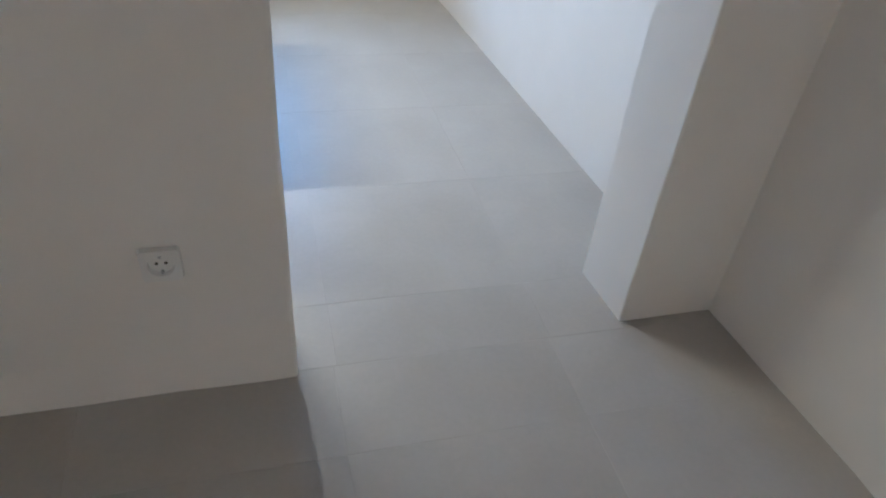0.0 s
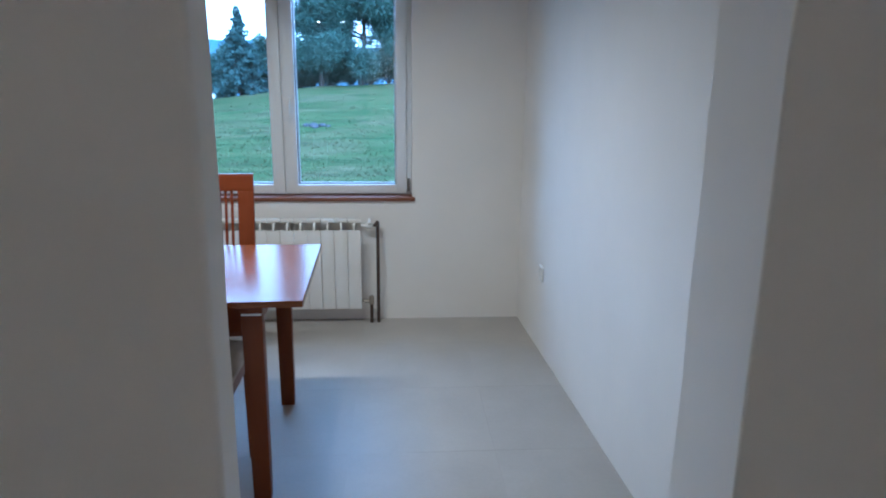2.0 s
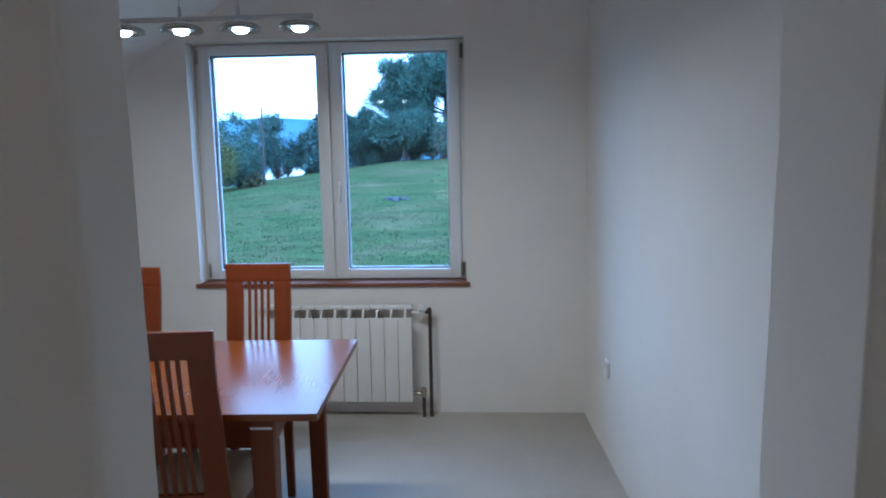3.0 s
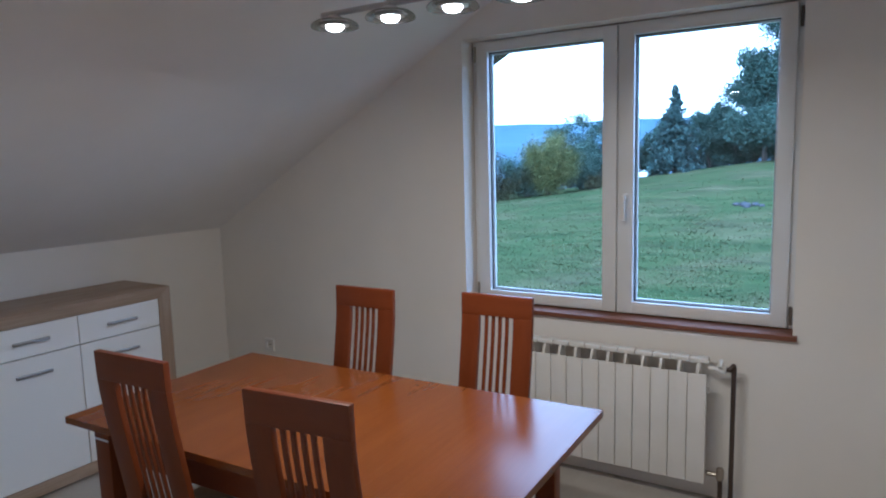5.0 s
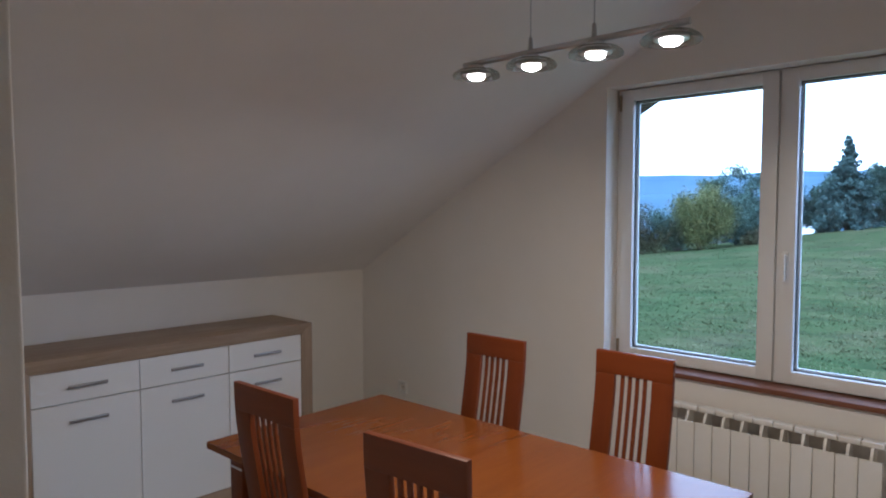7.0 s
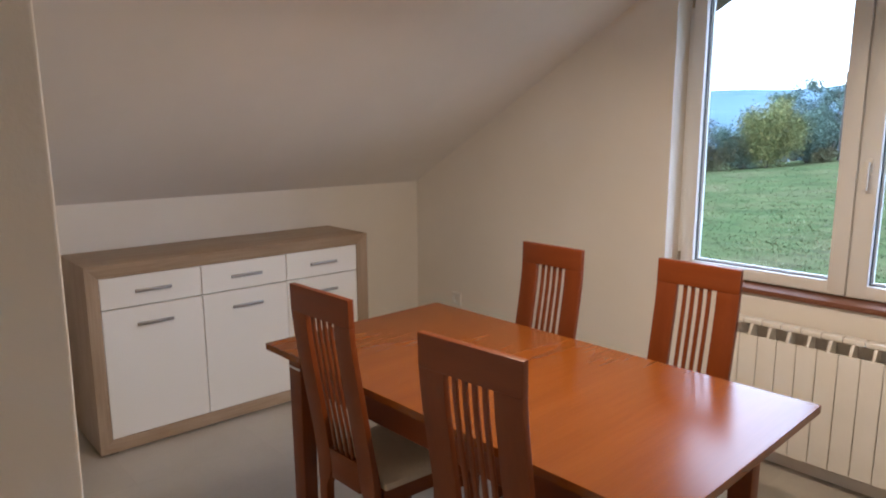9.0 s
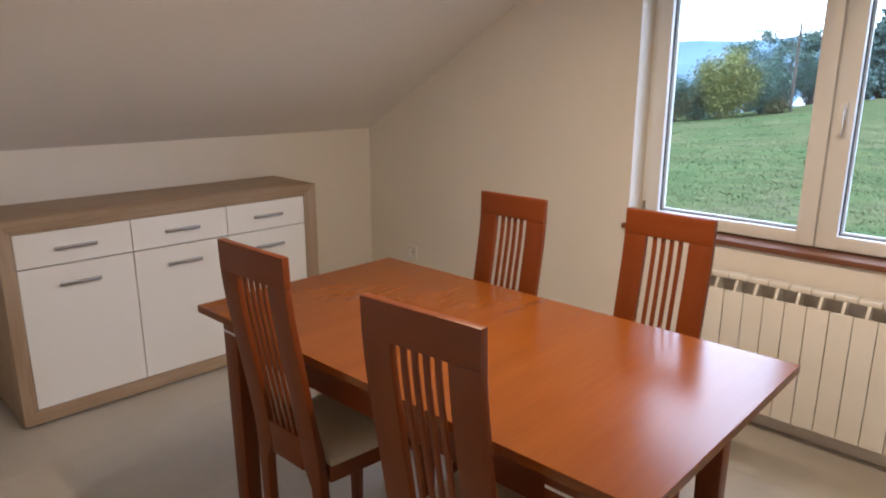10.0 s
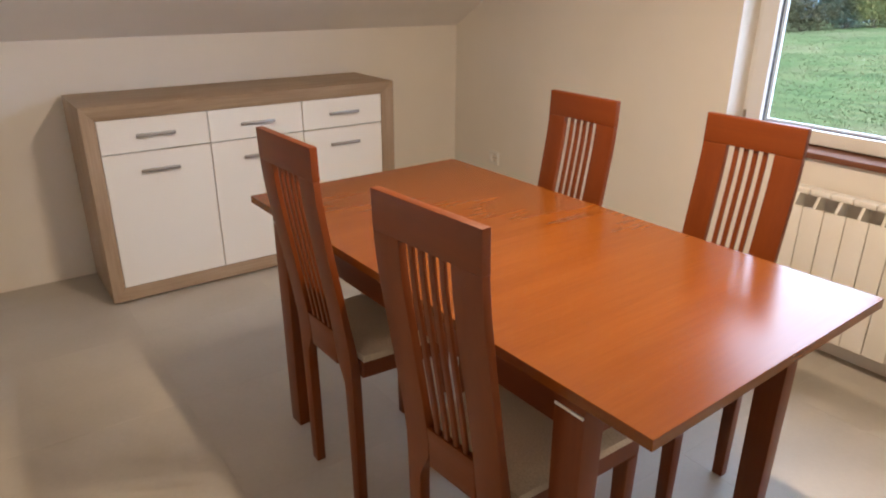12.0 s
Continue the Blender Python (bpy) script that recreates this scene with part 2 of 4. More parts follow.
def uneven(bm, amp=0.003, step=0.11, zmax=2.2):
    """Hand-plastered unevenness: cuts the faces up and shifts the corners a little."""
    xs = [v.co.x for v in bm.verts]
    ys = [v.co.y for v in bm.verts]
    cuts = [((0, 0, z), (0, 0, 1)) for z in np.arange(0.0, zmax, step)]
    cuts += [((x, 0, 0), (1, 0, 0)) for x in np.arange(max(min(xs), -2.4) + 0.05, max(xs), step)]
    cuts += [((0, y, 0), (0, 1, 0)) for y in np.arange(min(ys) + 0.05, max(ys), step) if max(ys) - min(ys) > 0.5]
    for co, no in cuts:
        bmesh.ops.bisect_plane(bm, geom=bm.verts[:] + bm.edges[:] + bm.faces[:], plane_co=co, plane_no=no, dist=1e-5)
    for v in bm.verts:
        if v.co.z < zmax:
            p = v.co
            v.co = p + amp * Vector((noise.noise(p * 5), noise.noise(p * 5 + Vector((9, 0, 0))), 0)) + 0.5 * amp * Vector((noise.noise(p * 17), noise.noise(p * 17 + Vector((5, 0, 0))), 0))
    return bm


def structure(name, bm, mat, label, category, smooth=None):
    return tagged(obj(name, bm, mat, smooth=smooth), label, category, kind="structure")


# ---- large structure ----
KX, KZ, PITCH = -4.18, 1.135, 0.565        # knee wall and roof slope
TOP = 2.85
YN, YF = -3.055, -2.884                     # partition to the hall


def slope(x):
    return KZ + PITCH * (x - KX)


XR = KX + (TOP - KZ) / PITCH               # where the slope meets the flat ceiling
WX0, WX1, WZ0, WZ1 = -2.245, -0.680, 0.765, 2.163
GY = 0.30                                   # outer face of the gable wall
g = prism([(KX - 0.2, -0.2), (WX0, -0.2), (WX0, slope(WX0)), (KX - 0.2, slope(KX - 0.2))], "y", 0, GY)
prism([(WX0, -0.2), (WX1, -0.2), (WX1, WZ0), (WX0, WZ0)], "y", 0, GY, g)
prism([(WX0, WZ1), (WX1, WZ1), (WX1, TOP), (XR, TOP), (WX0, slope(WX0))], "y", 0, GY, g)
prism([(WX1, -0.2), (0.12, -0.2), (0.12, TOP), (WX1, TOP)], "y", 0, GY, g)
structure("wall_north", g, WALL, "white rough-plastered gable wall with a wide window", "wall")
structure("wall_east", uneven(prism([(0, 0), (0.14, 0), (0.14, -2.80), (0.124, -2.80)], "z", -0.2, TOP), 0.002), WALL, "white plastered side wall of the dining room", "wall")
structure("wall_west", box(KX - 0.2, KX, YN + 0.01, 0, -0.2, KZ + 0.0), WALL, "low white knee wall under the sloping ceiling", "wall")
PN, PF = -3.03, -2.80                       # pier on the other side of the doorway
OX0, OX1, OZ = -1.093, -0.168, 2.08


def wall_end(xo, near, far, side):
    """Plan of a wall end with its two free corners rubbed round: near and far are (x, y, radius)."""
    (xn, yn, rn), (xf, yf, rf) = near, far
    arc = [(xn - side * rn * (1 - math.cos(a)), yn + rn * (1 - math.sin(a))) for a in (1.571, 1.18, 0.79, 0.39, 0.0)]
    arc += [(xf - side * rf * (1 - math.cos(a)), yf - rf * (1 - math.sin(a))) for a in (0.0, 0.52, 1.05, 1.571)]
    return [(xo, yn)] + arc + [(xo, yf)]


def footed(bm, y, out, height=0.111):
    """Plaster that swells a little towards the floor on its hall side."""
    for v in bm.verts:
        if v.co.y < y and v.co.z < height:
            k = 1 - max(0.0, v.co.z) / height
            v.co.y -= out * k * (1 + 0.35 * noise.noise((v.co.x * 4, 2, 0)))
    return bm


p_ = prism([(KX - 0.2, -0.2), (XR, -0.2), (XR, TOP), (KX - 0.2, slope(KX - 0.2))], "y", YN, YF)
prism(wall_end(XR, (-1.077, YN, 0.012), (-1.093, YF, 0.0035), 1), "z", -0.2, TOP, p_)
prism([(OX0, OZ), (OX1, OZ), (OX1, TOP), (OX0, TOP)], "y", YN + 0.003, YF - 0.003, p_)
for v in p_.verts:                          # the room side runs slightly out of square
    if abs(v.co.y - YF) < 0.0005 and v.co.x < -1.12:
        v.co.y -= 0.03 * (-1.10 - v.co.x)
structure("wall_south", footed(uneven(p_), -3.0, 0.021), WALL, "white plastered partition with an open doorway to the hall", "wall")
q_ = prism(wall_end(0.16, (-0.151, PN, 0.006), (OX1, PF, 0.0035), -1), "z", -0.2, TOP)
structure("wall_doorway", uneven(q_), WALL, "white plastered doorway pier", "wall")
structure("ceiling", prism([(KX - 0.2, slope(KX - 0.2)), (XR, TOP), (0.138, TOP), (0.138, TOP + 0.12), (XR, TOP + 0.12), (KX - 0.2, slope(KX - 0.2) + 0.13)], "y", YN, 0.0),
          CEIL, "pale grey-white plastered sloping attic ceiling", "ceiling")
# hall; window and curtain at its unseen far end are added to light it
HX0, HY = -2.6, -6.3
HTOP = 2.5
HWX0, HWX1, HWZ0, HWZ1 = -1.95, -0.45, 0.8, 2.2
structure("wall_hall_east", uneven(prism([(0.150, -3.022), (0.188, -3.62), (0.188, HY), (0.30, HY), (0.30, -3.022)], "z", -0.2, HTOP)), WALL, "white plastered hall wall", "wall")
structure("wall_hall_west", box(HX0 - 0.2, HX0, HY, YN, -0.2, HTOP), WALL, "white plastered hall end wall", "wall")
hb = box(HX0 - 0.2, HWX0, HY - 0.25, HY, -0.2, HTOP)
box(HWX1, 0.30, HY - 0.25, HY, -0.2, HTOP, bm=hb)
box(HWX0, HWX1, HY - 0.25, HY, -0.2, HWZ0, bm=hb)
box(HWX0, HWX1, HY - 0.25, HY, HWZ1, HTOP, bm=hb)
structure("wall_hall_south", hb, WALL, "unseen white plastered back wall of the hall, window opening added for daylight", "wall")
structure("ceiling_hall", box(HX0 - 0.2, 0.30, HY - 0.25, YN, HTOP, HTOP + 0.15), CEIL, "white plastered hall ceiling", "ceiling")
# added curtain: its translucent colour tints the incoming daylight warm
TINT_CURTAIN = bpy.data.materials.new("added_curtain_cloth")
TINT_CURTAIN.use_nodes = True
cn, cl = TINT_CURTAIN.node_tree.nodes, TINT_CURTAIN.node_tree.links
c_t, c_d, c_m = cn.new("ShaderNodeBsdfTranslucent"), cn.new("ShaderNodeBsdfDiffuse"), cn.new("ShaderNodeMixShader")
c_t.inputs["Color"].default_value = HALL_TINT
c_d.inputs["Color"].default_value = (0.75, 0.55, 0.35, 1)
c_m.inputs[0].default_value = 0.25
cl.new(c_t.outputs[0], c_m.inputs[1])
cl.new(c_d.outputs[0], c_m.inputs[2])
cl.new(c_m.outputs[0], cn["Material Output"].inputs["Surface"])
cb = bmesh.new()
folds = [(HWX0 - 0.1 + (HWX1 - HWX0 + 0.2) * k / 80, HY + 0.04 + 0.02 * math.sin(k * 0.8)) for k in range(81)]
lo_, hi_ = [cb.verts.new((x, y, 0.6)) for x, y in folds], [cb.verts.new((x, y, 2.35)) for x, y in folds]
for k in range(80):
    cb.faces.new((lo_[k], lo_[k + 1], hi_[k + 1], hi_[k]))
tagged(obj("curtain", cb, TINT_CURTAIN), "added unseen curtain that warms the daylight entering the hall", "curtain")

# floor bed; the tiles that lie on it come last
FLOOR = structure("floor", box(KX - 0.2, 0.30, HY - 0.2, GY, -0.3, -0.0005), GROUT, "floor of large pale beige matt tiles with thin joints", "floor")

# roof over the gable
ro = prism([(KX - 1.0, slope(KX - 1.0)), (0.3, slope(0.3)), (0.3, slope(0.3) + 0.2), (KX - 1.0, slope(KX - 1.0) + 0.2)], "y", GY + 0.002, 0.72)
prism([(KX - 1.0, slope(KX - 1.0) + 0.135), (0.3, slope(0.3) + 0.135), (0.3, slope(0.3) + 0.3), (KX - 1.0, slope(KX - 1.0) + 0.3)], "y", HY - 0.4, GY + 0.002, ro)
SOFFIT = timber("dark_soffit", (0.05, 0.03, 0.02), (0.075, 0.045, 0.03), (0.1, 0.06, 0.04), 1, (0.5, 0.7))
ROOF = structure("roof", ro, SOFFIT, "dark stained timber roof verge over the gable", "roof")


# ---- window ----
def sash(name, x0, x1, gx0, gx1, gz0, gz1, z0, z1, parent):
    """One casement: four rails round a pane, with gasket and spacer."""
    ya, yb = 0.098, 0.165
    fr = bmesh.new()
    for a in ((x0, gx0, z0, z1), (gx1, x1, z0, z1)):
        box(a[0], a[1], ya, yb, a[2], a[3], 0.006, 2, fr)
    for a in ((gx0, gx1, z0, gz0), (gx0, gx1, gz1, z1)):
        box(a[0] - 0.006, a[1] + 0.006, ya + 0.0006, yb, a[2] + 0.0006, a[3] - 0.0006, 0.006, 2, fr)
    s = part(name, fr, PVC, parent, "white plastic casement", 40)
    ga = bmesh.new()
    t = 0.003
    for a in ((gx0, gx0 + t, gz0, gz1), (gx1 - t, gx1, gz0, gz1), (gx0 + t, gx1 - t, gz0, gz0 + t), (gx0 + t, gx1 - t, gz1 - t, gz1)):
        box(a[0], a[1], 0.122, 0.134, a[2], a[3], bm=ga)
    part("gasket", ga, GASKET, s, "dark rubber gasket")
    sp = bmesh.new()
    t2 = 0.009
    for a in ((gx0, gx0 + t2, gz0, gz1), (gx1 - t2, gx1, gz0, gz1), (gx0 + t2, gx1 - t2, gz0, gz0 + t2), (gx0 + t2, gx1 - t2, gz1 - t2, gz1)):
        box(a[0], a[1], 0.142, 0.158, a[2], a[3], bm=sp)
    part("spacer", sp, ALU_SHEEN, s, "pane spacer with the sky's sheen in its pale colour")
    pane = part("pane", box(gx0, gx1, 0.1365, 0.1405, gz0, gz1), GLASS, s, "clear window pane")
    pane.visible_shadow = False
    return s


WIN = tagged(new("window_1"), "white double-casement plastic window, closed, over meadow and trees", "window", kind="structure")
fo = bmesh.new()
for a in ((WX0, -2.180, 0.786, WZ1), (-0.745, WX1, 0.786, WZ1), (-2.180, -0.745, 0.786, 0.825), (-2.180, -0.745, 2.125, WZ1), (-1.495, -1.425, 0.825, 2.125)):
    box(a[0], a[1], 0.120, 0.185, a[2], a[3], 0.003, 1, fo)
part("window_frame", fo, PVC, WIN, "white plastic outer frame", 40)
GZ0, GZ1 = 0.849, 2.100
S_L = sash("casement", -2.214, -1.4625, -2.150, -1.533, GZ0, GZ1, 0.792, 2.155, WIN)
S_R = sash("casement", -1.4535, -0.712, -1.381, -0.777, GZ0, GZ1, 0.792, 2.155, WIN)
hd = box(-1.431, -1.404, 0.088, 0.099, 1.300, 1.370, 0.004, 2)
rod((-1.4175, 0.090, 1.350), (-1.4175, 0.062, 1.350), 0.008, 14, hd)
box(-1.428, -1.407, 0.052, 0.066, 1.245, 1.363, 0.006, 2, hd)
part("handle", hd, PLASTIC, S_R, "white lever handle", 50)
for sx, sp_ in ((-2.226, S_L), (-0.699, S_R)):
    for z0, z1 in ((0.805, 0.885), (2.055, 2.135)):
        h = rod((sx, 0.106, z0), (sx, 0.106, z1), 0.0065, 12)
        part("hinge", h, HINGE if sx > -1 else BRASS, sp_, "dark hinge cover")
part("window_sill", box(-2.268, -0.662, -0.020, 0.1225, WZ0 - 0.002, 0.7865, 0.003, 2), SILLWOOD, WIN, "brown stained wooden sill", 40)
part("outer_sill", box(WX0, WX1, 0.185, GY + 0.05, 0.775, 0.80, 0.003, 1), ALU_SHEEN, WIN, "pale metal outer sill")

# ---- radiator ----
RAD = thing("radiator", -1.432, -0.08, 0, "cream-white eleven-section aluminium radiator under the window", "radiator")


def section_mesh():
    b = bmesh.new()
    w = 0.0388
    box(-w, w, -0.042, -0.032, 0.108, 0.604, 0.004, 2, b)            # front plate
    prism([(-0.036, 0.112), (0.034, 0.112), (0.034, 0.530), (-0.036, 0.530)], "x", -0.0125, 0.0125, b)
    prism([(-0.034, 0.528), (0.034, 0.528), (0.034, 0.656), (-0.006, 0.656), (-0.036, 0.606)], "x", -0.0055, 0.0055, b)   # water way, slanted at the grille
    box(-w, w, -0.014, 0.038, 0.645, 0.668, 0.006, 3, b)             # top strip
    for x in (-0.027, 0.026):
        box(x - 0.0015, x + 0.0015, -0.004, 0.034, 0.12, 0.535, 0.0, 1, b)
    rod((-0.0399, 0.012, 0.520), (0.0399, 0.012, 0.520), 0.014, 12, b)
    rod((-0.0399, 0, 0.145), (0.0399, 0, 0.145), 0.015, 12, b)
    return b


sec = part("radiator_section", section_mesh(), ENAMEL, RAD, smooth=40)
sec.location = (-0.40, 0, 0)
for i in range(1, 11):
    o = sec.copy()
    scene.collection.objects.link(o)
    o.location = (-0.40 + 0.08 * i, 0, 0)
vb = turned([(0, 0), (0.019, 0), (0.021, 0.006), (0.020, 0.03), (0.015, 0.038), (0, 0.038)], 16, None, pose(0.475, 0, 0.625, 0, 90, 0))
rod((0.44, 0, 0.625), (0.476, 0, 0.625), 0.011, 12, vb)
rod((0.492, 0, 0.665), (0.492, -0.03, 0.640), 0.010, 12, vb)
part("valve", vb, PLASTIC, RAD, "white radiator valve", 40)
lv = rod((0.44, 0, 0.145), (0.485, 0, 0.145), 0.011, 12)
turned([(0, 0), (0.016, 0), (0.017, 0.01), (0.017, 0.045), (0.012, 0.055), (0, 0.055)], 12, lv, pose(0.497, 0.0, 0.125))
part("lockshield", lv, BRASS, RAD, "nickel return valve", 40)


def pipe(points, r, mat, parent, name, label):
    b = bmesh.new()
    for a, c in zip(points, points[1:]):
        rod(a, c, r, 12, b)
    for p in points[1:-1]:
        bmesh.ops.create_icosphere(b, subdivisions=2, radius=r * 1.12, matrix=Matrix.Translation(p))
    return part(name, b, mat, parent, label, 50)


pipe([(0.505, 0, 0.625), (0.525, 0.004, 0.627), (0.538, 0.012, 0.642), (0.540, 0.014, 0.630), (0.540, 0.014, -0.006)], 0.0105, PIPE, RAD, "flow_pipe", "dark brown painted pipe")
pipe([(0.497, 0, 0.13), (0.497, 0.008, 0.10), (0.497, 0.012, -0.006)], 0.0105, PIPE, RAD, "return_pipe", "dark brown painted pipe")


# ---- sockets ----
def socket(x, y, z, rz, label):
    s = thing("wall_socket", x, y, z, label, "socket", rz, "white wall sockets")
    f = bmesh.new()
    n, rings = 48, [[], [], [], []]
    for k in range(n):
        a = 2 * math.pi * (k + 0.5) / n
        c_, s_ = math.cos(a), math.sin(a)
        e_ = 1 / max(abs(c_), abs(s_))
        for ring, rad, dep in zip(rings, (0.0425 * e_, 0.0400 * e_, 0.0275, 0.0250), (0.0, -0.0135, -0.0125, 0.004)):
            ring.append(f.verts.new((rad * c_, dep, rad * s_)))
    for ra, rb in zip(rings, rings[1:]):
        for k in range(n):
            f.faces.new((ra[k], ra[(k + 1) % n], rb[(k + 1) % n], rb[k]))
    bmesh.ops.recalc_face_normals(f, faces=f.faces[:])
    part("frame", f, PLASTIC, s, smooth=35)
    part("cup", turned([(0.0, -0.0005), (0.0256, -0.0005), (0.0256, 0.003)], 28, None, pose(0, 0, 0, 90)), PLASTIC, s, smooth=40)
    for a in (-0.0095, 0.0095):
        part("contact_hole", rod((a, -0.0022, 0), (a, -0.0010, 0), 0.0034, 10), HOLE, s)
    for zz in (-0.021, 0.021):
        part("earth_clip", box(-0.003, 0.003, -0.0095, -0.001, zz - 0.003, zz + 0.003), STEEL, s)
    return s


socket(-1.341, YN - 0.005, 0.393, 0, "white square earthed wall socket in the hall partition")
socket(-3.760, 0, 0.368, 0, "white square wall socket on the gable wall")
socket(0.0245, -0.565, 0.455, -92.5, "white square wall socket on the side wall")


# ---- dining table ----
TABLE = thing("dining_table", -1.866, -1.540, 0, "reddish cherry-veneered extending dining table with a bare top", "table", 1.7)
for x0, x1 in ((-0.761, -0.0002), (0.0002, 0.761)):
    b = box(x0, x1, -0.406, 0.406, 0.737, 0.760)
    es = [e for e in b.edges if not all(abs(v.co.x) < 0.01 for v in e.verts)]
    bmesh.ops.bevel(b, geom=es, offset=0.0009, segments=1, affect="EDGES")
    part("tabletop", b, CHERRY_X, TABLE, smooth=40)
for y in (-0.345, 0.345):
    part("apron", box(-0.552, 0.552, y - 0.011, y + 0.011, 0.630, 0.7365, 0.002, 1), CHERRY_C, TABLE)
for x in (-0.585, 0.585):
    part("apron", box(x - 0.011, x + 0.011, -0.340, 0.340, 0.630, 0.7365, 0.002, 1), CHERRY_C, TABLE)
for x, y in ((-0.588, -0.370), (0.588, -0.370), (-0.588, 0.370), (0.588, 0.370)):
    b = box(-0.036, 0.036, -0.0275, 0.0275, 0, 0.7365, 0.004, 2)
    for v in b.verts:
        if v.co.z < 0.4:
            v.co.x *= 0.86
            v.co.y *= 0.86
    lg = part("leg", b, CHERRY_Z, TABLE, smooth=40)
    lg.location = (x, y, 0)
    ys = math.copysign(1, y)
    part("leg_strip", box(-0.0335, 0.0335, min(ys * 0.0270, ys * 0.0290), max(ys * 0.0270, ys * 0.0290), 0.7085, 0.7155, 0.0006, 1), ALU_SHEEN, lg, "bright metal strip")


# ---- chairs ----
def spine(z):
    """How far the back of the chair lies behind its seat at the height z."""
    pts = ((0.0, 0.006), (0.20, 0.004), (0.40, 0.0), (0.50, -0.004), (0.60, -0.018), (0.70, -0.035), (0.80, -0.052), (0.90, -0.068), (0.97, -0.075), (1.06, -0.078))
    for (a, ya), (b, yb) in zip(pts, pts[1:]):
        if z <= b:
            t = (z - a) / (b - a)
            return ya + (yb - ya) * t
    return pts[-1][1]


def bent(x0, x1, z0, z1, thick, n, x0b=None, x1b=None, bevel=0.003):
    """A board in the plane of the back, bent along the spine; x0b, x1b: its edges at the lower end."""
    b = bmesh.new()
    x0b, x1b = x0 if x0b is None else x0b, x1 if x1b is None else x1b
    rows = []
    for i in range(n + 1):
        t = i / n
        z = z0 + (z1 - z0) * t
        y = (spine(z - 0.02) + 2 * spine(z) + spine(z + 0.02)) / 4
        a, c = x0b + (x0 - x0b) * t, x1b + (x1 - x1b) * t
        rows.append([b.verts.new(p) for p in ((a, y, z), (c, y, z), (c, y + thick, z), (a, y + thick, z))])
    for r, s in zip(rows, rows[1:]):
        for i in range(4):
            j = (i + 1) % 4
            b.faces.new((r[i], r[j], s[j], s[i]))
    b.faces.new(rows[0][::-1])
    b.faces.new(rows[-1])
    bmesh.ops.recalc_face_normals(b, faces=b.faces[:])
    if bevel:
        es = [e for e in b.edges if e.calc_face_angle(0) > 1.0]
        bmesh.ops.bevel(b, geom=es, offset=bevel, segments=2, affect="EDGES", profile=0.6)
    return b


def back_post(side, wide, inner):
    """Broad stile of the back that narrows in a curve below the seat and runs on to the floor as the leg."""
    b = bmesh.new()
    rows = []
    n = 34
    for i in range(n + 1):
        z = 0.9717 * i / n
        y = (spine(z - 0.02) + 2 * spine(z) + spine(z + 0.02)) / 4
        k = max(0.0, min(1.0, (0.475 - z) / 0.085))
        k = k * k * (3 - 2 * k)
        a = side * (inner + (wide - 0.040 - inner) * k + 0.005 * max(0.0, 1 - z / 0.39))
        d = side * (wide - 0.003 * max(0.0, 1 - z / 0.4))
        th = 0.0182 + 0.0095 * max(0.0, min(1.0, (0.60 - z) / 0.18))
        rows.append([b.verts.new(p) for p in ((a, y, z), (d, y, z), (d, y + th, z), (a, y + th, z))])
    for r, q in zip(rows, rows[1:]):
        for i in range(4):
            j = (i + 1) % 4
            b.faces.new((r[i], r[j], q[j], q[i]))
    b.faces.new(rows[0][::-1])
    b.faces.new(rows[-1])
    bmesh.ops.recalc_face_normals(b, faces=b.faces[:])
    es = [e for e in b.edges if e.calc_face_angle(0) > 1.0]
    bmesh.ops.bevel(b, geom=es, offset=0.0018, segments=2, affect="EDGES", profile=0.6)
    return b


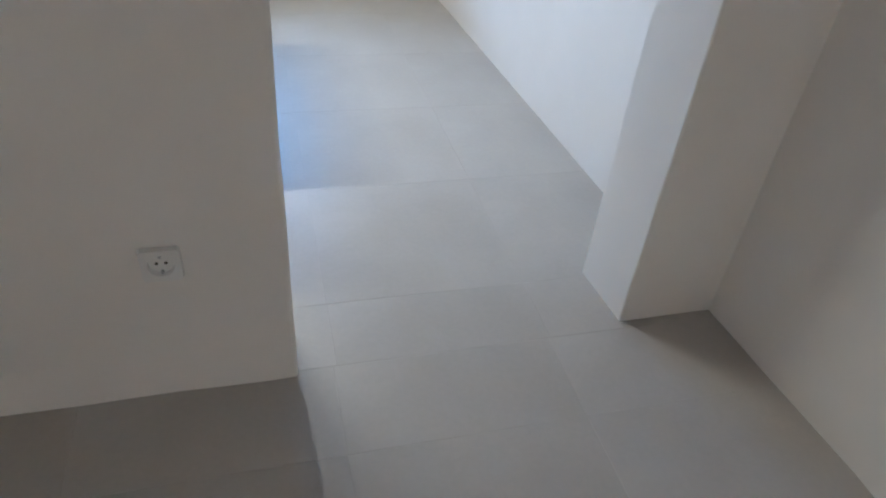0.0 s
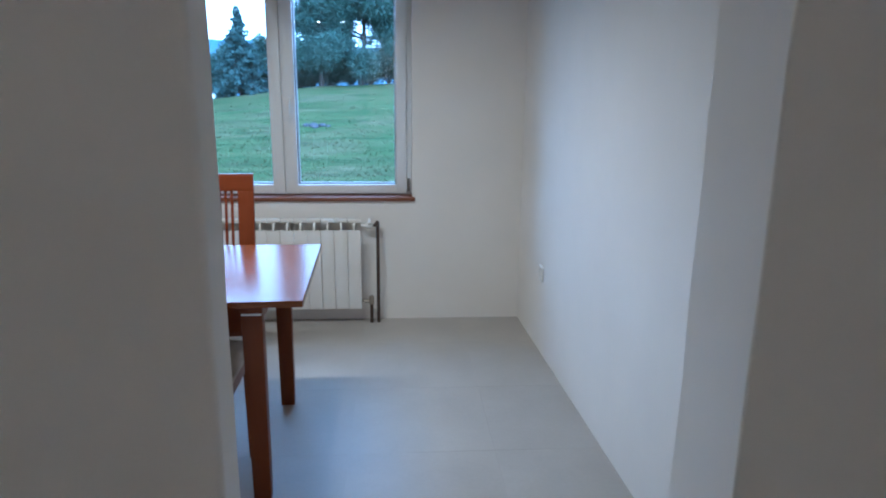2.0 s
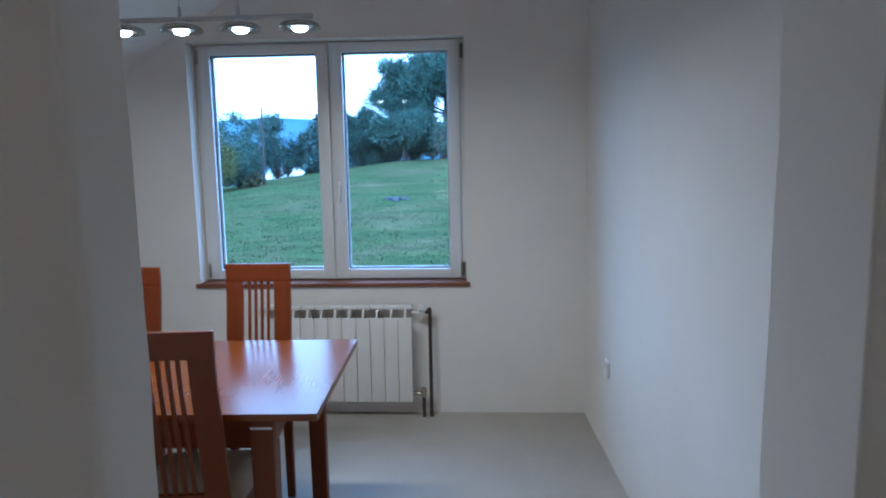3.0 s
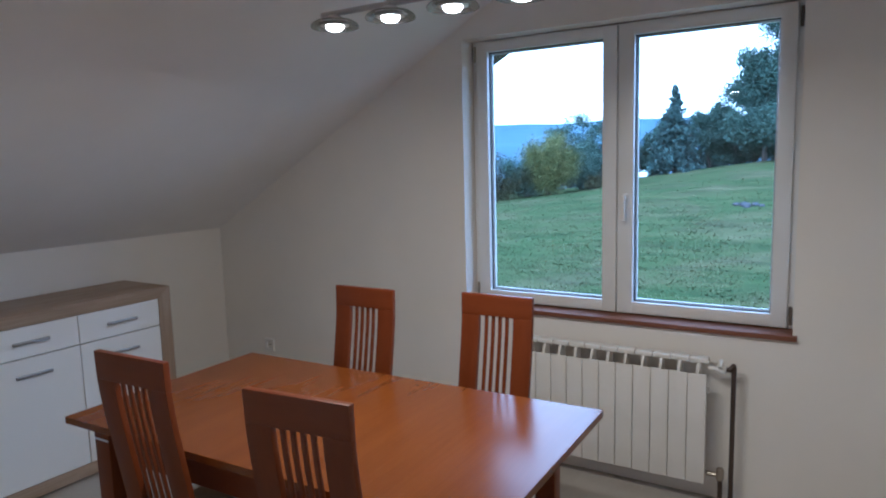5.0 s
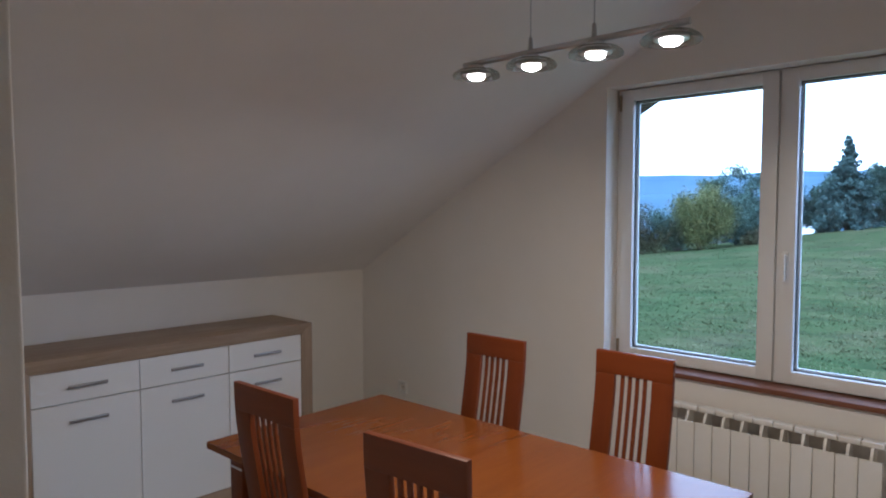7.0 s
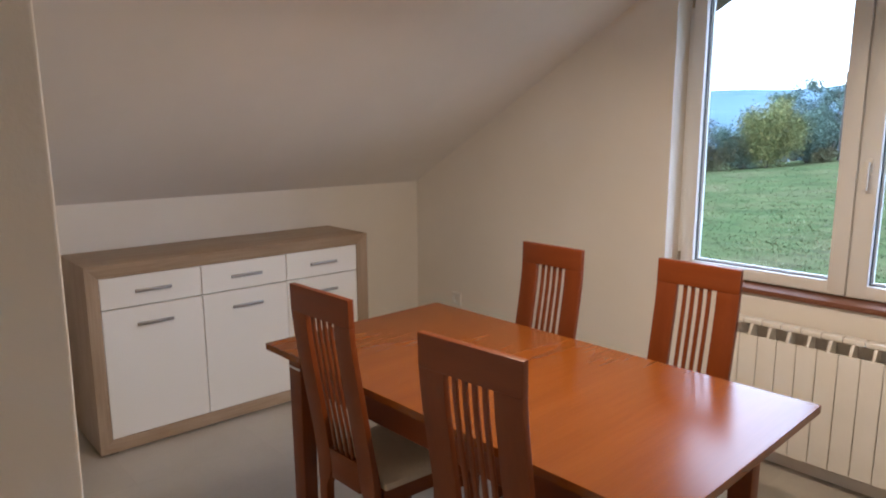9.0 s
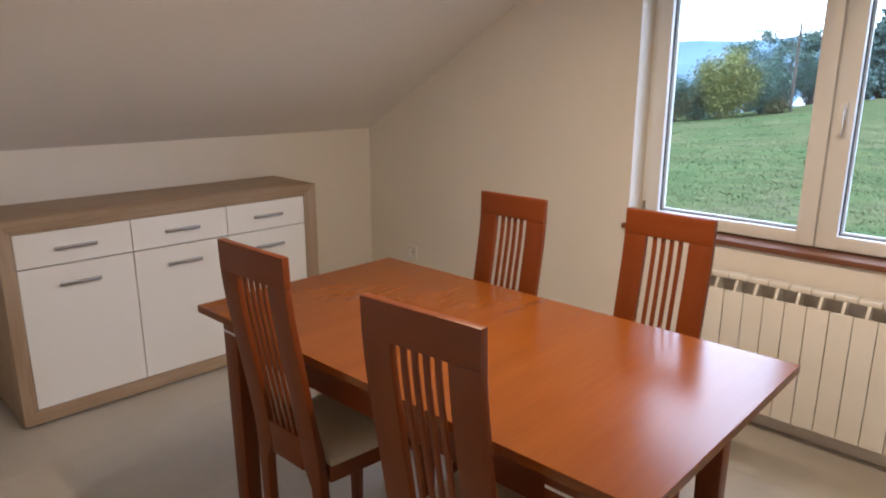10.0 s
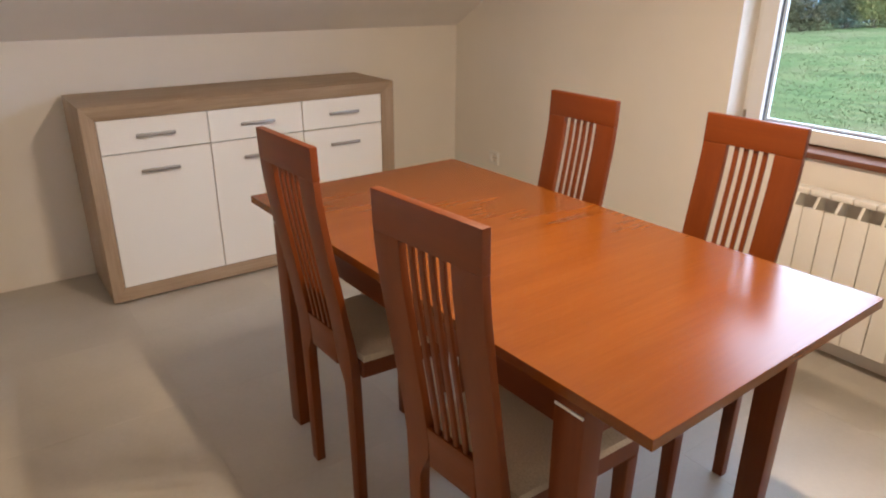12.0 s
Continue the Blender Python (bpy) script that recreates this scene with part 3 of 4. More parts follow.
def chair():
    c = thing("dining_chair", 0, 0, 0, "high-backed cherry wood chair, slatted back, beige upholstered seat", "chair", 0, "chairs round the table")
    W, S = 0.144, 0.070
    part("top_rail", bent(-W, W, 0.9718, 1.052, 0.019, 4, bevel=0.0014), CHERRY_C, c, smooth=40)
    for s in (-1, 1):
        part("back_post", back_post(s, W, S), CHERRY_Z, c, smooth=40)
    for i in range(4):
        x = -S + (i + 1) * 2 * S / 5
        part("slat", bent(x - 0.0064, x + 0.0064, 0.540, 0.9715, 0.008, 14, bevel=0.0015), CHERRY_Z, c, smooth=40).location = (0, 0.004, 0)
    part("lower_rail", bent(-S, S, 0.44, 0.542, 0.020, 4), CHERRY_C, c, smooth=40)
    # seat frame and pad, a little wider in front
    rail = bmesh.new()
    bw, fw, dp = 0.150, 0.185, 0.392
    prism([(-bw, 0.03), (bw, 0.03), (fw, dp), (-fw, dp)], "z", 0.422, 0.472, rail)
    bmesh.ops.bevel(rail, geom=rail.edges[:], offset=0.003, segments=1, affect="EDGES")
    part("seat_frame", rail, CHERRY_C, c, smooth=40)
    pad = bmesh.new()
    n = 10
    grid = []
    for j in range(n + 1):
        v = j / n
        y = 0.032 + (dp + 0.006 - 0.032) * v
        half = (bw + (fw - bw) * v) + 0.004
        row = []
        for i in range(n + 1):
            u = 2 * i / n - 1
            edge = (1 - abs(u) ** 6) * (1 - abs(2 * v - 1) ** 6)
            row.append(pad.verts.new((u * half, y, 0.492 + 0.024 * edge ** 0.6)))
        grid.append(row)
    for j in range(n):
        for i in range(n):
            pad.faces.new((grid[j][i], grid[j][i + 1], grid[j + 1][i + 1], grid[j + 1][i]))
    r = bmesh.ops.extrude_face_region(pad, geom=pad.faces[:])
    for v in r["geom"]:
        if isinstance(v, bmesh.types.BMVert):
            v.co.z = 0.4725
    bmesh.ops.recalc_face_normals(pad, faces=pad.faces[:])
    part("seat", pad, FABRIC, c, "beige upholstered seat pad", 60)
    for s in (-1, 1):
        b = box(-0.019, 0.019, -0.019, 0.019, 0, 0.4215, 0.004, 2)
        for v in b.verts:
            if v.co.z < 0.2:
                v.co.x *= 0.75
                v.co.y *= 0.75
        part("front_leg", b, CHERRY_Z, c, smooth=40).location = (s * 0.1655, 0.3725, 0)
    return c


CH = chair()
CH.matrix_basis = pose(-2.105, -1.983, 0, 0, 0, 2.2)
copy_thing(CH, pose(-1.4875, -2.003, 0, 0, 0, 5.5))
copy_thing(CH, pose(-2.140, -1.066, 0, 0, 0, 180))
copy_thing(CH, pose(-1.587, -0.983, 0, 0, 0, 181))


# ---- sideboard ----
SBX, SBY0, SBY1, SBH = -3.719, -2.267, -0.757, 0.899
SB = thing("sideboard", -3.895, -1.512, 0, "pale oak-effect sideboard with three white drawers over three doors", "sideboard")
ox, oy = 3.895, 1.512
x0, x1, y0, y1 = -4.140 + ox, SBX + ox, SBY0 + oy, SBY1 + oy


def mitred(inner, outer, name, mat):
    """One side of the surround, its corners cut at 45 degrees."""
    b = prism([outer[0], outer[1], inner[1], inner[0]], "x", x0, x1)
    bmesh.ops.bevel(b, geom=b.edges[:], offset=0.0016, segments=2, affect="EDGES", profile=0.5)
    return part(name, b, mat, SB, smooth=40)


IY0, IY1, IZ0, IZ1 = -2.211 + oy, -0.832 + oy, 0.075, 0.839
for nm, o, i, mt in (("top_panel", ((y0, SBH), (y1, SBH)), ((IY0, IZ1), (IY1, IZ1)), OAK_Y), ("base_panel", ((y1, 0.012), (y0, 0.012)), ((IY1, IZ0), (IY0, IZ0)), OAK_Y),
                     ("side_panel", ((y0, 0.012), (y0, SBH)), ((IY0, IZ0), (IY0, IZ1)), OAK_Z), ("side_panel", ((y1, SBH), (y1, 0.012)), ((IY1, IZ1), (IY1, IZ0)), OAK_Z)):
    mitred(i, o, nm, mt)
part("back_panel", box(x0, x0 + 0.012, IY0, IY1, IZ0, IZ1), FRONT, SB)
part("carcass", box(x0 + 0.012, x1 - 0.022, IY0, IY1, IZ0, IZ1), DARK, SB, "dark interior behind the fronts")
for fx in (x0 + 0.03, x1 - 0.06):
    for fy in (y0 + 0.04, y1 - 0.08):
        part("foot", box(fx, fx + 0.04, fy, fy + 0.04, 0, 0.012), DARK, SB)


def handle(y, z, parent):
    h = bmesh.new()
    box(x1 + 0.010, x1 + 0.021, y - 0.083, y + 0.083, z - 0.0078, z + 0.0078, 0.0035, 2, h)
    for s in (-0.064, 0.064):
        rod((x1 - 0.004, y + s, z), (x1 + 0.012, y + s, z), 0.0045, 10, h)
    part("handle", h, BARMETAL, parent, "brushed metal bar handle", 40)


LINES = (IY0, -1.746 + oy, -1.283 + oy, IY1)
for a, b in zip(LINES, LINES[1:]):
    d = part("drawer", box(x1 - 0.019, x1 - 0.003, a + 0.002, b - 0.002, 0.693, IZ1 - 0.002, 0.0012, 1), FRONT, SB, "white drawer front")
    handle((a + b) / 2 - 0.002, 0.765, d)
    d = part("door", box(x1 - 0.019, x1 - 0.003, a + 0.002, b - 0.002, IZ0 + 0.002, 0.6875, 0.0012, 1), FRONT, SB, "white door front")
    handle((a + b) / 2 - 0.002, 0.608, d)

# ---- pendant lamp ----
LX, LY, LZ = -1.510, -1.49, 1.945
LAMP = thing("pendant_lamp", LX, LY, 0, "brushed steel bar pendant with four lit spot heads over the table", "pendant lamp")
part("lower_bar", rod((-0.353, 0, 1.989), (0.353, 0, 1.989), 0.0085, 14), STEEL, LAMP, smooth=40)
part("upper_bar", rod((-0.277, 0, 2.203), (0.277, 0, 2.203), 0.0085, 14), STEEL, LAMP, smooth=40)
for x in (-0.105, 0.098):
    part("grip", rod((x, 0, 1.990), (x, 0, 2.030), 0.0075, 12, None, 0.005), STEEL, LAMP, smooth=40)
    part("cable", rod((x, 0, 2.030), (x, 0, slope(LX + x) - 0.02), 0.0016, 6), STEEL, LAMP)
    part("collar", rod((x, 0, 2.186), (x, 0, 2.215), 0.011, 12), STEEL, LAMP, smooth=40)
    part("cable", rod((x + 0.009, 0, 2.20), (x + 0.009, 0, slope(LX + x) - 0.02), 0.0016, 6), STEEL, LAMP)
    part("ceiling_cup", turned([(0, -0.012), (0.03, -0.012), (0.032, 0.0), (0.032, 0.03), (0, 0.03)], 20, None, Matrix.Translation((x, 0, slope(LX + x) - 0.012))), STEEL, LAMP, smooth=40)
HEADS = (-0.306, -0.102, 0.103, 0.307)
for x in HEADS:
    hd = part("spot_head", turned([(0.0, 1.984), (0.016, 1.983), (0.030, 1.975), (0.040, 1.964), (0.042, 1.953), (0.036, 1.951), (0.030, 1.953), (0.0, 1.956)], 28, None, Matrix.Translation((x, 0, 0))), CHROME, LAMP, "chrome spot head", 40)
    part("glass_dish", turned([(0.042, 1.966), (0.056, 1.967), (0.067, 1.960), (0.0715, 1.952), (0.070, 1.947), (0.066, 1.949), (0.058, 1.955), (0.042, 1.958)], 32, None, Matrix.Translation((x, 0, 0))), DISHGLASS, hd, "smoky glass rim", 50)
    part("bulb", turned([(0.0, 1.9375), (0.012, 1.9382), (0.020, 1.9410), (0.0252, 1.9455), (0.0268, 1.9530)], 24, None, Matrix.Translation((x, 0, 0))), GLOW, hd, "glowing frosted bulb", 60)
    li = new("spot_light", bpy.data.lights.new("spot_light", "AREA"))
    li.data.shape, li.data.size, li.data.energy, li.data.color = "DISK", 0.05, LAMP_W, LAMP_C
    li.matrix_world = pose(LX + x, LY, 1.9355)

# ---- outdoors ----
def land(x, y):
    """Height of the ground: a meadow rising gently to a brow, then falling into a wide valley."""
    crest = 1.05 + (0.135 * (x + 6) if x < -6 else 0.04 * (x + 6))
    crest = max(-4.0, min(1.6, crest))
    base = -1.75
    t = max(0.0, min(1.0, (y - 5) / 35))
    z = base + (crest - base) * t ** 0.92
    if y > 42:
        f = min(1.0, (y - 42) / 90)
        z += (-14 - z) * f * f * (3 - 2 * f)
    z += 0.10 * noise.noise((x * 0.12, y * 0.12, 0)) + 0.03 * noise.noise((x * 0.7, y * 0.7, 3))
    return z


def steps(lo, hi, near, ratio, first):
    out, d = [near], first
    while out[-1] < hi:
        out.append(out[-1] + d)
        d *= ratio
    back, d = [], first
    v = near
    while v > lo:
        v -= d
        d *= ratio
        back.append(v)
    return back[::-1] + out


gx, gy = steps(-2600, 2600, -9, 1.07, 0.7), steps(-2500, 2600, 20, 1.07, 0.6)
verts = [(x, y, land(x, y) if y > 0.5 else -1.75) for y in gy for x in gx]
nx = len(gx)
faces = [(j * nx + i, j * nx + i + 1, (j + 1) * nx + i + 1, (j + 1) * nx + i) for j in range(len(gy) - 1) for i in range(nx - 1)]
me = bpy.data.meshes.new("ground")
me.from_pydata(verts, [], faces)
for p in me.polygons:
    p.use_smooth = True
MEADOW = material("meadow", (0.07, 0.12, 0.03), 1.0, spec=0.0)
mv = coords(MEADOW)
mstretch = coords(MEADOW, (0.22, 1.0, 1.0))
n1, n2, n3 = tex_noise(MEADOW, mv, 0.30, 5, 0.6, 0.6), tex_noise(MEADOW, mstretch, 1.9, 6, 0.7, 0.5), tex_noise(MEADOW, mv, 9, 5, 0.7)
c1 = ramp(MEADOW, n2, [(0.36, (0.020, 0.030, 0.016)), (0.46, (0.044, 0.062, 0.028)), (0.54, (0.070, 0.090, 0.036)), (0.66, (0.118, 0.118, 0.064))])
c2 = ramp(MEADOW, n3, [(0.3, (0.035, 0.045, 0.020)), (0.7, (0.074, 0.081, 0.038))])
c3 = ramp(MEADOW, n1, [(0.36, (0.036, 0.072, 0.028)), (0.5, (0.060, 0.076, 0.034)), (0.62, (0.112, 0.098, 0.060))])
put_color(MEADOW, mix(MEADOW, mix(MEADOW, c1, c2, 0.25), c3, 0.36))
me.materials.append(MEADOW)
tagged(new("ground", me), "green mown meadow rising to a brow beyond the house", "ground", kind="structure")

GRASS = material("grass_blade", (0.07, 0.12, 0.03), 0.9, spec=0.1)
blade = ramp(GRASS, random_of(GRASS, "island"), [(0.0, (0.064, 0.080, 0.038)), (0.5, (0.092, 0.112, 0.054)), (1.0, (0.169, 0.138, 0.095))])
gpatch = ramp(GRASS, tex_noise(GRASS, coords(GRASS), 0.30, 5, 0.6, 0.6), [(0.36, (0.054, 0.108, 0.042)), (0.5, (0.090, 0.114, 0.050)), (0.62, (0.165, 0.145, 0.088))])
sward = ramp(GRASS, tex_noise(GRASS, coords(GRASS, (0.22, 1.0, 1.0)), 1.9, 6, 0.7, 0.5), [(0.36, (0.078, 0.104, 0.046)), (0.48, (0.098, 0.128, 0.055)), (0.56, (0.122, 0.148, 0.062)), (0.66, (0.180, 0.176, 0.096))])
put_color(GRASS, mix(GRASS, blade, mix(GRASS, sward, gpatch, 0.42), 0.70))
rng = np.random.RandomState(5)
vs, fs = [], []
for _ in range(26000):
    y = 9 + 27 * rng.rand() ** 1.3
    x = -0.45 * (y + 3) - 1.2 + (rng.rand() - 0.5) * (0.95 * y + 6)
    if rng.rand() < (y - 14) / 22:
        continue
    if noise.noise((x * 0.8, y * 1.6, 7)) < -0.3 - 0.3 * rng.rand():
        continue
    z = land(x, y)
    for _k in range(3):
        a, h, w = rng.rand() * 6.28, 0.02 + 0.035 * rng.rand(), 0.014 + 0.016 * rng.rand()
        ox_, oy_ = (rng.rand() - 0.5) * 0.2, (rng.rand() - 0.5) * 0.2
        lx, ly = (rng.rand() - 0.5) * 0.12, (rng.rand() - 0.5) * 0.12
        k = len(vs)
        vs += [(x + ox_ - w * math.cos(a), y + oy_ - w * math.sin(a), z - 0.01), (x + ox_ + w * math.cos(a), y + oy_ + w * math.sin(a), z - 0.01), (x + ox_ + lx, y + oy_ + ly, z + h)]
        fs.append((k, k + 1, k + 2))
gm = bpy.data.meshes.new("grass")
gm.from_pydata(vs, [], fs)
gm.materials.append(GRASS)
tagged(new("grass", gm), "short mown grass tufts on the meadow", "grass", kind="stuff")


# foliage
def leaf_paint(name, stops):
    m = material(name, stops[0][1], 0.75, spec=0.2)
    put_color(m, ramp(m, random_of(m, "island"), stops))
    return m


# needles and dark leaves are paled towards blue, haze mixed into their colour
SPRUCE = leaf_paint("spruce_needles_hazed", [(0.0, (0.052, 0.085, 0.080)), (0.6, (0.062, 0.100, 0.091)), (1.0, (0.078, 0.120, 0.105))])
LEAF_D = leaf_paint("dark_leaves_hazed", [(0.0, (0.054, 0.091, 0.075)), (0.6, (0.077, 0.122, 0.098)), (1.0, (0.109, 0.161, 0.117))])
LEAF_Y = leaf_paint("autumn_leaves", [(0.0, (0.055, 0.088, 0.034)), (0.5, (0.118, 0.132, 0.044)), (1.0, (0.215, 0.178, 0.058))])
LEAF_B = leaf_paint("brownish_leaves", [(0.0, (0.035, 0.045, 0.020)), (0.6, (0.065, 0.065, 0.03)), (1.0, (0.11, 0.085, 0.04))])
BARK = material("bark", (0.06, 0.05, 0.042), 0.9)
bv = coords(BARK, (6, 6, 1))
put_color(BARK, ramp(BARK, tex_noise(BARK, bv, 5, 5), [(0.3, (0.035, 0.028, 0.022)), (0.7, (0.09, 0.075, 0.06))]))


def limb(b, p, q, r0, r1, segs=6):
    rod(p, q, r0, segs, b, r1)


def leaves(points, size, mat, parent, seed, per=5):
    r = np.random.RandomState(seed)
    vs, fs = [], []
    for (px, py, pz, spread) in points:
        for _ in range(per):
            o = r.normal(0, spread, 3)
            c = np.array((px, py, pz)) + o
            u = r.normal(0, 1, 3)
            u /= np.linalg.norm(u) + 1e-6
            w = np.cross(u, r.normal(0, 1, 3))
            w /= np.linalg.norm(w) + 1e-6
            s = size * (0.6 + 0.8 * r.rand())
            k = len(vs)
            vs += [tuple(c - u * s), tuple(c + w * s * 0.5), tuple(c + u * s), tuple(c - w * s * 0.5)]
            fs.append((k, k + 1, k + 2, k + 3))
    m = bpy.data.meshes.new("crown")
    m.from_pydata(vs, [], fs)
    m.materials.append(mat)
    ob = new("crown", m)
    ob.parent = parent
    return ob


def broadleaf(x, y, h, spread, mat, seed, label, per=8, leaf=0.16, low=0.28, count=900):
    r = random.Random(seed)
    t = thing("tree", x, y, land(x, y) - 0.1, label, "tree")
    b = bmesh.new()
    tips = []
    pts = [(0, 0, 0)]
    for i in range(1, 6):
        pts.append((pts[-1][0] + r.uniform(-0.15, 0.15), pts[-1][1] + r.uniform(-0.15, 0.15), h * 0.8 * i / 5))
    r0 = (0.024 if per > 3 else 0.015) * h
    for i, (p, q) in enumerate(zip(pts, pts[1:])):
        limb(b, p, q, r0 * (1 - i * 0.18), r0 * (1 - (i + 1) * 0.18), 8)
    for _ in range(20):
        f = r.uniform(low, 1.0)
        k = min(4, int(f * 5))
        s = Vector(pts[k]).lerp(Vector(pts[k + 1]), f * 5 - k if k < 5 and f < 1 else 1)
        a = r.uniform(0, 6.28)
        ln = spread * r.uniform(0.55, 1.05) * (1.15 - 0.75 * abs(f - 0.45))
        e = s + Vector((math.cos(a) * ln, math.sin(a) * ln, ln * r.uniform(0.15, 0.6)))
        limb(b, s, e, r0 * 0.32, r0 * 0.08, 5)
        for _j in range(3):
            d = s.lerp(e, r.uniform(0.4, 0.95))
            e2 = d + Vector((r.uniform(-1, 1), r.uniform(-1, 1), r.uniform(0.0, 0.8))) * spread * 0.3
            limb(b, d, e2, r0 * 0.12, r0 * 0.03, 4)
            tips += [(*d.lerp(e2, u), spread * 0.085) for u in (0.4, 0.75, 1.0)]
        tips += [(*s.lerp(e, u), spread * 0.085) for u in (0.55, 0.75, 0.95)]
    part("trunk", b, BARK, t)
    leaf, count = leaf * 0.42, int(count * 3.6)
    if per:
        rr = random.Random(seed + 1)
        use = [tips[rr.randrange(len(tips))] for _ in range(count)]
        use = [(a + rr.gauss(0, c * 1.5), bb + rr.gauss(0, c * 1.5), z + rr.gauss(0, c * 1.2), c) for a, bb, z, c in use]
        leaves(use, leaf, mat, t, seed, per)
    return t


def spruce(x, y, h, wide, seed, label):
    r = random.Random(seed)
    t = thing("spruce_tree", x, y, land(x, y) - 0.1, label, "tree")
    b = bmesh.new()
    limb(b, (0, 0, 0), (0, 0, h), 0.02 * h, 0.01, 8)
    pts = []
    z = h * 0.08
    while z < h * 0.97:
        f = 1 - z / h
        ln = wide * f
        for _ in range(6 + int(6 * f + 0.5)):
            a, l2 = r.uniform(0, 6.28), ln * r.uniform(0.45, 1.2)
            s, e = Vector((0, 0, z)), Vector((math.cos(a) * l2, math.sin(a) * l2, z - l2 * 0.28))
            limb(b, s, e, 0.022, 0.006, 4)
            n = max(1, int(l2 / 0.16))
            pts += [(*s.lerp(e, (i + 0.6) / n), 0.03 + 0.045 * min(1, 3 * f)) for i in range(n)]
        z += 0.02 * h + 0.10
    part("trunk", b, BARK, t)
    leaves(pts, 0.10, SPRUCE, t, seed, 18)
    return t


def shrub(x, y, h, wide, mat, seed, label, count=2100, leaf=0.055):
    r = random.Random(seed)
    t = thing("bush", x, y, land(x, y) - 0.05, label, "bush")
    b = bmesh.new()
    pts = []
    for _ in range(16):
        a, l = r.uniform(0, 6.28), r.uniform(0.25, 1.0) * wide
        e = Vector((math.cos(a) * l, math.sin(a) * l * 0.8, h * r.uniform(0.55, 1.0) * (1.05 - 0.5 * l / wide)))
        limb(b, (0, 0, 0), e, 0.03, 0.008, 5)
        pts += [(*(e * u), wide * 0.10) for u in (0.35, 0.55, 0.75, 0.9, 1.0)]
    part("stems", b, BARK, t)
    use = [pts[r.randrange(len(pts))] for _ in range(count)]
    use = [(a + r.gauss(0, wide * 0.09), c + r.gauss(0, wide * 0.09), max(0.05, z + r.gauss(0, h * 0.05)), s) for a, c, z, s in use]
    leaves(use, leaf, mat, t, seed, 7)
    return t


shrub(-19.2, 33.0, 3.3, 2.4, LEAF_B, 11, "dense olive-green hedge bush at the meadow's edge")
shrub(-17.4, 33.6, 3.4, 1.9, LEAF_D, 12, "dense dark green bush at the meadow's edge")
shrub(-15.9, 33.2, 4.3, 2.0, LEAF_Y, 13, "rounded bush turning autumn yellow", 3600)
shrub(-14.6, 35.0, 3.2, 1.3, LEAF_D, 14, "dark green bush behind the yellow one")
shrub(-22.5, 34.0, 2.8, 2.4, LEAF_B, 15, "dense olive-green hedge bush at the meadow's edge")
shrub(-13.55, 34.3, 1.0, 0.6, LEAF_B, 16, "small brown bush at the foot of the pole", 300)
for n_, (x_, y_, h_, w_) in enumerate(((-18.4, 42, 5.0, 1.3), (-17.3, 43, 5.6, 1.5), (-15.9, 42, 5.5, 1.4), (-14.6, 43, 5.2, 1.2))):
    broadleaf(x_, y_, h_, w_, LEAF_D, 21 + n_, "nearly bare thin tree in autumn", 3, 0.15, 0.2, 520)
spruce(-10.65, 41, 5.8, 2.1, 31, "tall dark green spruce on the brow")
for n_, (x_, y_, h_, w_) in enumerate(((-12.6, 45, 3.5, 1.3), (-11.6, 46, 3.9, 1.4), (-9.2, 45, 4.0, 1.5), (-7.9, 46, 4.4, 1.7), (-8.6, 48, 4.2, 1.7), (-6.4, 49, 5.0, 1.9), (-0.8, 48, 6.2, 2.2))):
    broadleaf(x_, y_, h_, w_, LEAF_D, 41 + n_, "dark green leafy tree on the brow", 8, 0.15, 0.10, 900)
for n_, (x_, y_, h_, w_, c_) in enumerate(((-5.6, 42, 7.2, 2.3, 1500), (-3.1, 43, 9.6, 3.0, 2000), (0.5, 43, 9.4, 3.0, 1900), (3.5, 45, 8.4, 2.8, 1400))):
    broadleaf(x_, y_, h_, w_, LEAF_D, 61 + n_, "large dark green leafy tree on the brow", 8, 0.16, 0.08, int(c_ * 2.1))
for n_ in range(13):
    x_ = -13.4 + n_ * 1.35
    shrub(x_, (48.5 if n_ < 5 else 44.6) + (n_ % 3) * 0.8, (3.2 if n_ < 5 else 2.3) + 0.6 * (n_ % 2), 1.4, LEAF_D, 80 + n_, "dark undergrowth bush below the trees", 700)

for n_ in range(5):
    shrub(-19.0 + n_ * 1.15, 44.5 + (n_ % 2) * 1.2, 3.1 + 0.5 * (n_ % 3), 1.1, LEAF_D, 120 + n_, "hazy dark bush behind the bare trees", 500)

po = thing("utility_pole", -13.08, 35.0, land(-13.08, 35.0) - 0.2, "slender weathered wooden utility pole", "pole")
part("pole", rod((0, 0, 0), (0.05, 0, 4.6), 0.085, 10, None, 0.06), BARK, po)

STONE = material("pale_stone", (0.12, 0.12, 0.13), 0.9, spec=0.0)
put_color(STONE, ramp(STONE, tex_noise(STONE, coords(STONE), 5, 4), [(0.3, (0.040, 0.044, 0.048)), (0.7, (0.088, 0.092, 0.102))]))
rs = random.Random(3)
for dx, dy, s in ((0, 0, 0.20), (0.42, 0.1, 0.15), (-0.36, 0.15, 0.14), (0.15, -0.35, 0.12), (0.7, -0.1, 0.11)):
    b = bmesh.new()
    bmesh.ops.create_icosphere(b, subdivisions=2, radius=s)
    for v in b.verts:
        v.co *= 1 + 0.35 * noise.noise(v.co * 4 + Vector((dx * 9, 0, 0)))
        v.co.z *= 0.6
    x, y = -3.9 + dx * 0.8, 22.2 + dy
    st = tagged(obj("boulder", b, STONE, smooth=50), "pale grey boulder lying in the grass", "rock", "boulders in the meadow")
    st.location = (x, y, land(x, y) + s * 0.2)

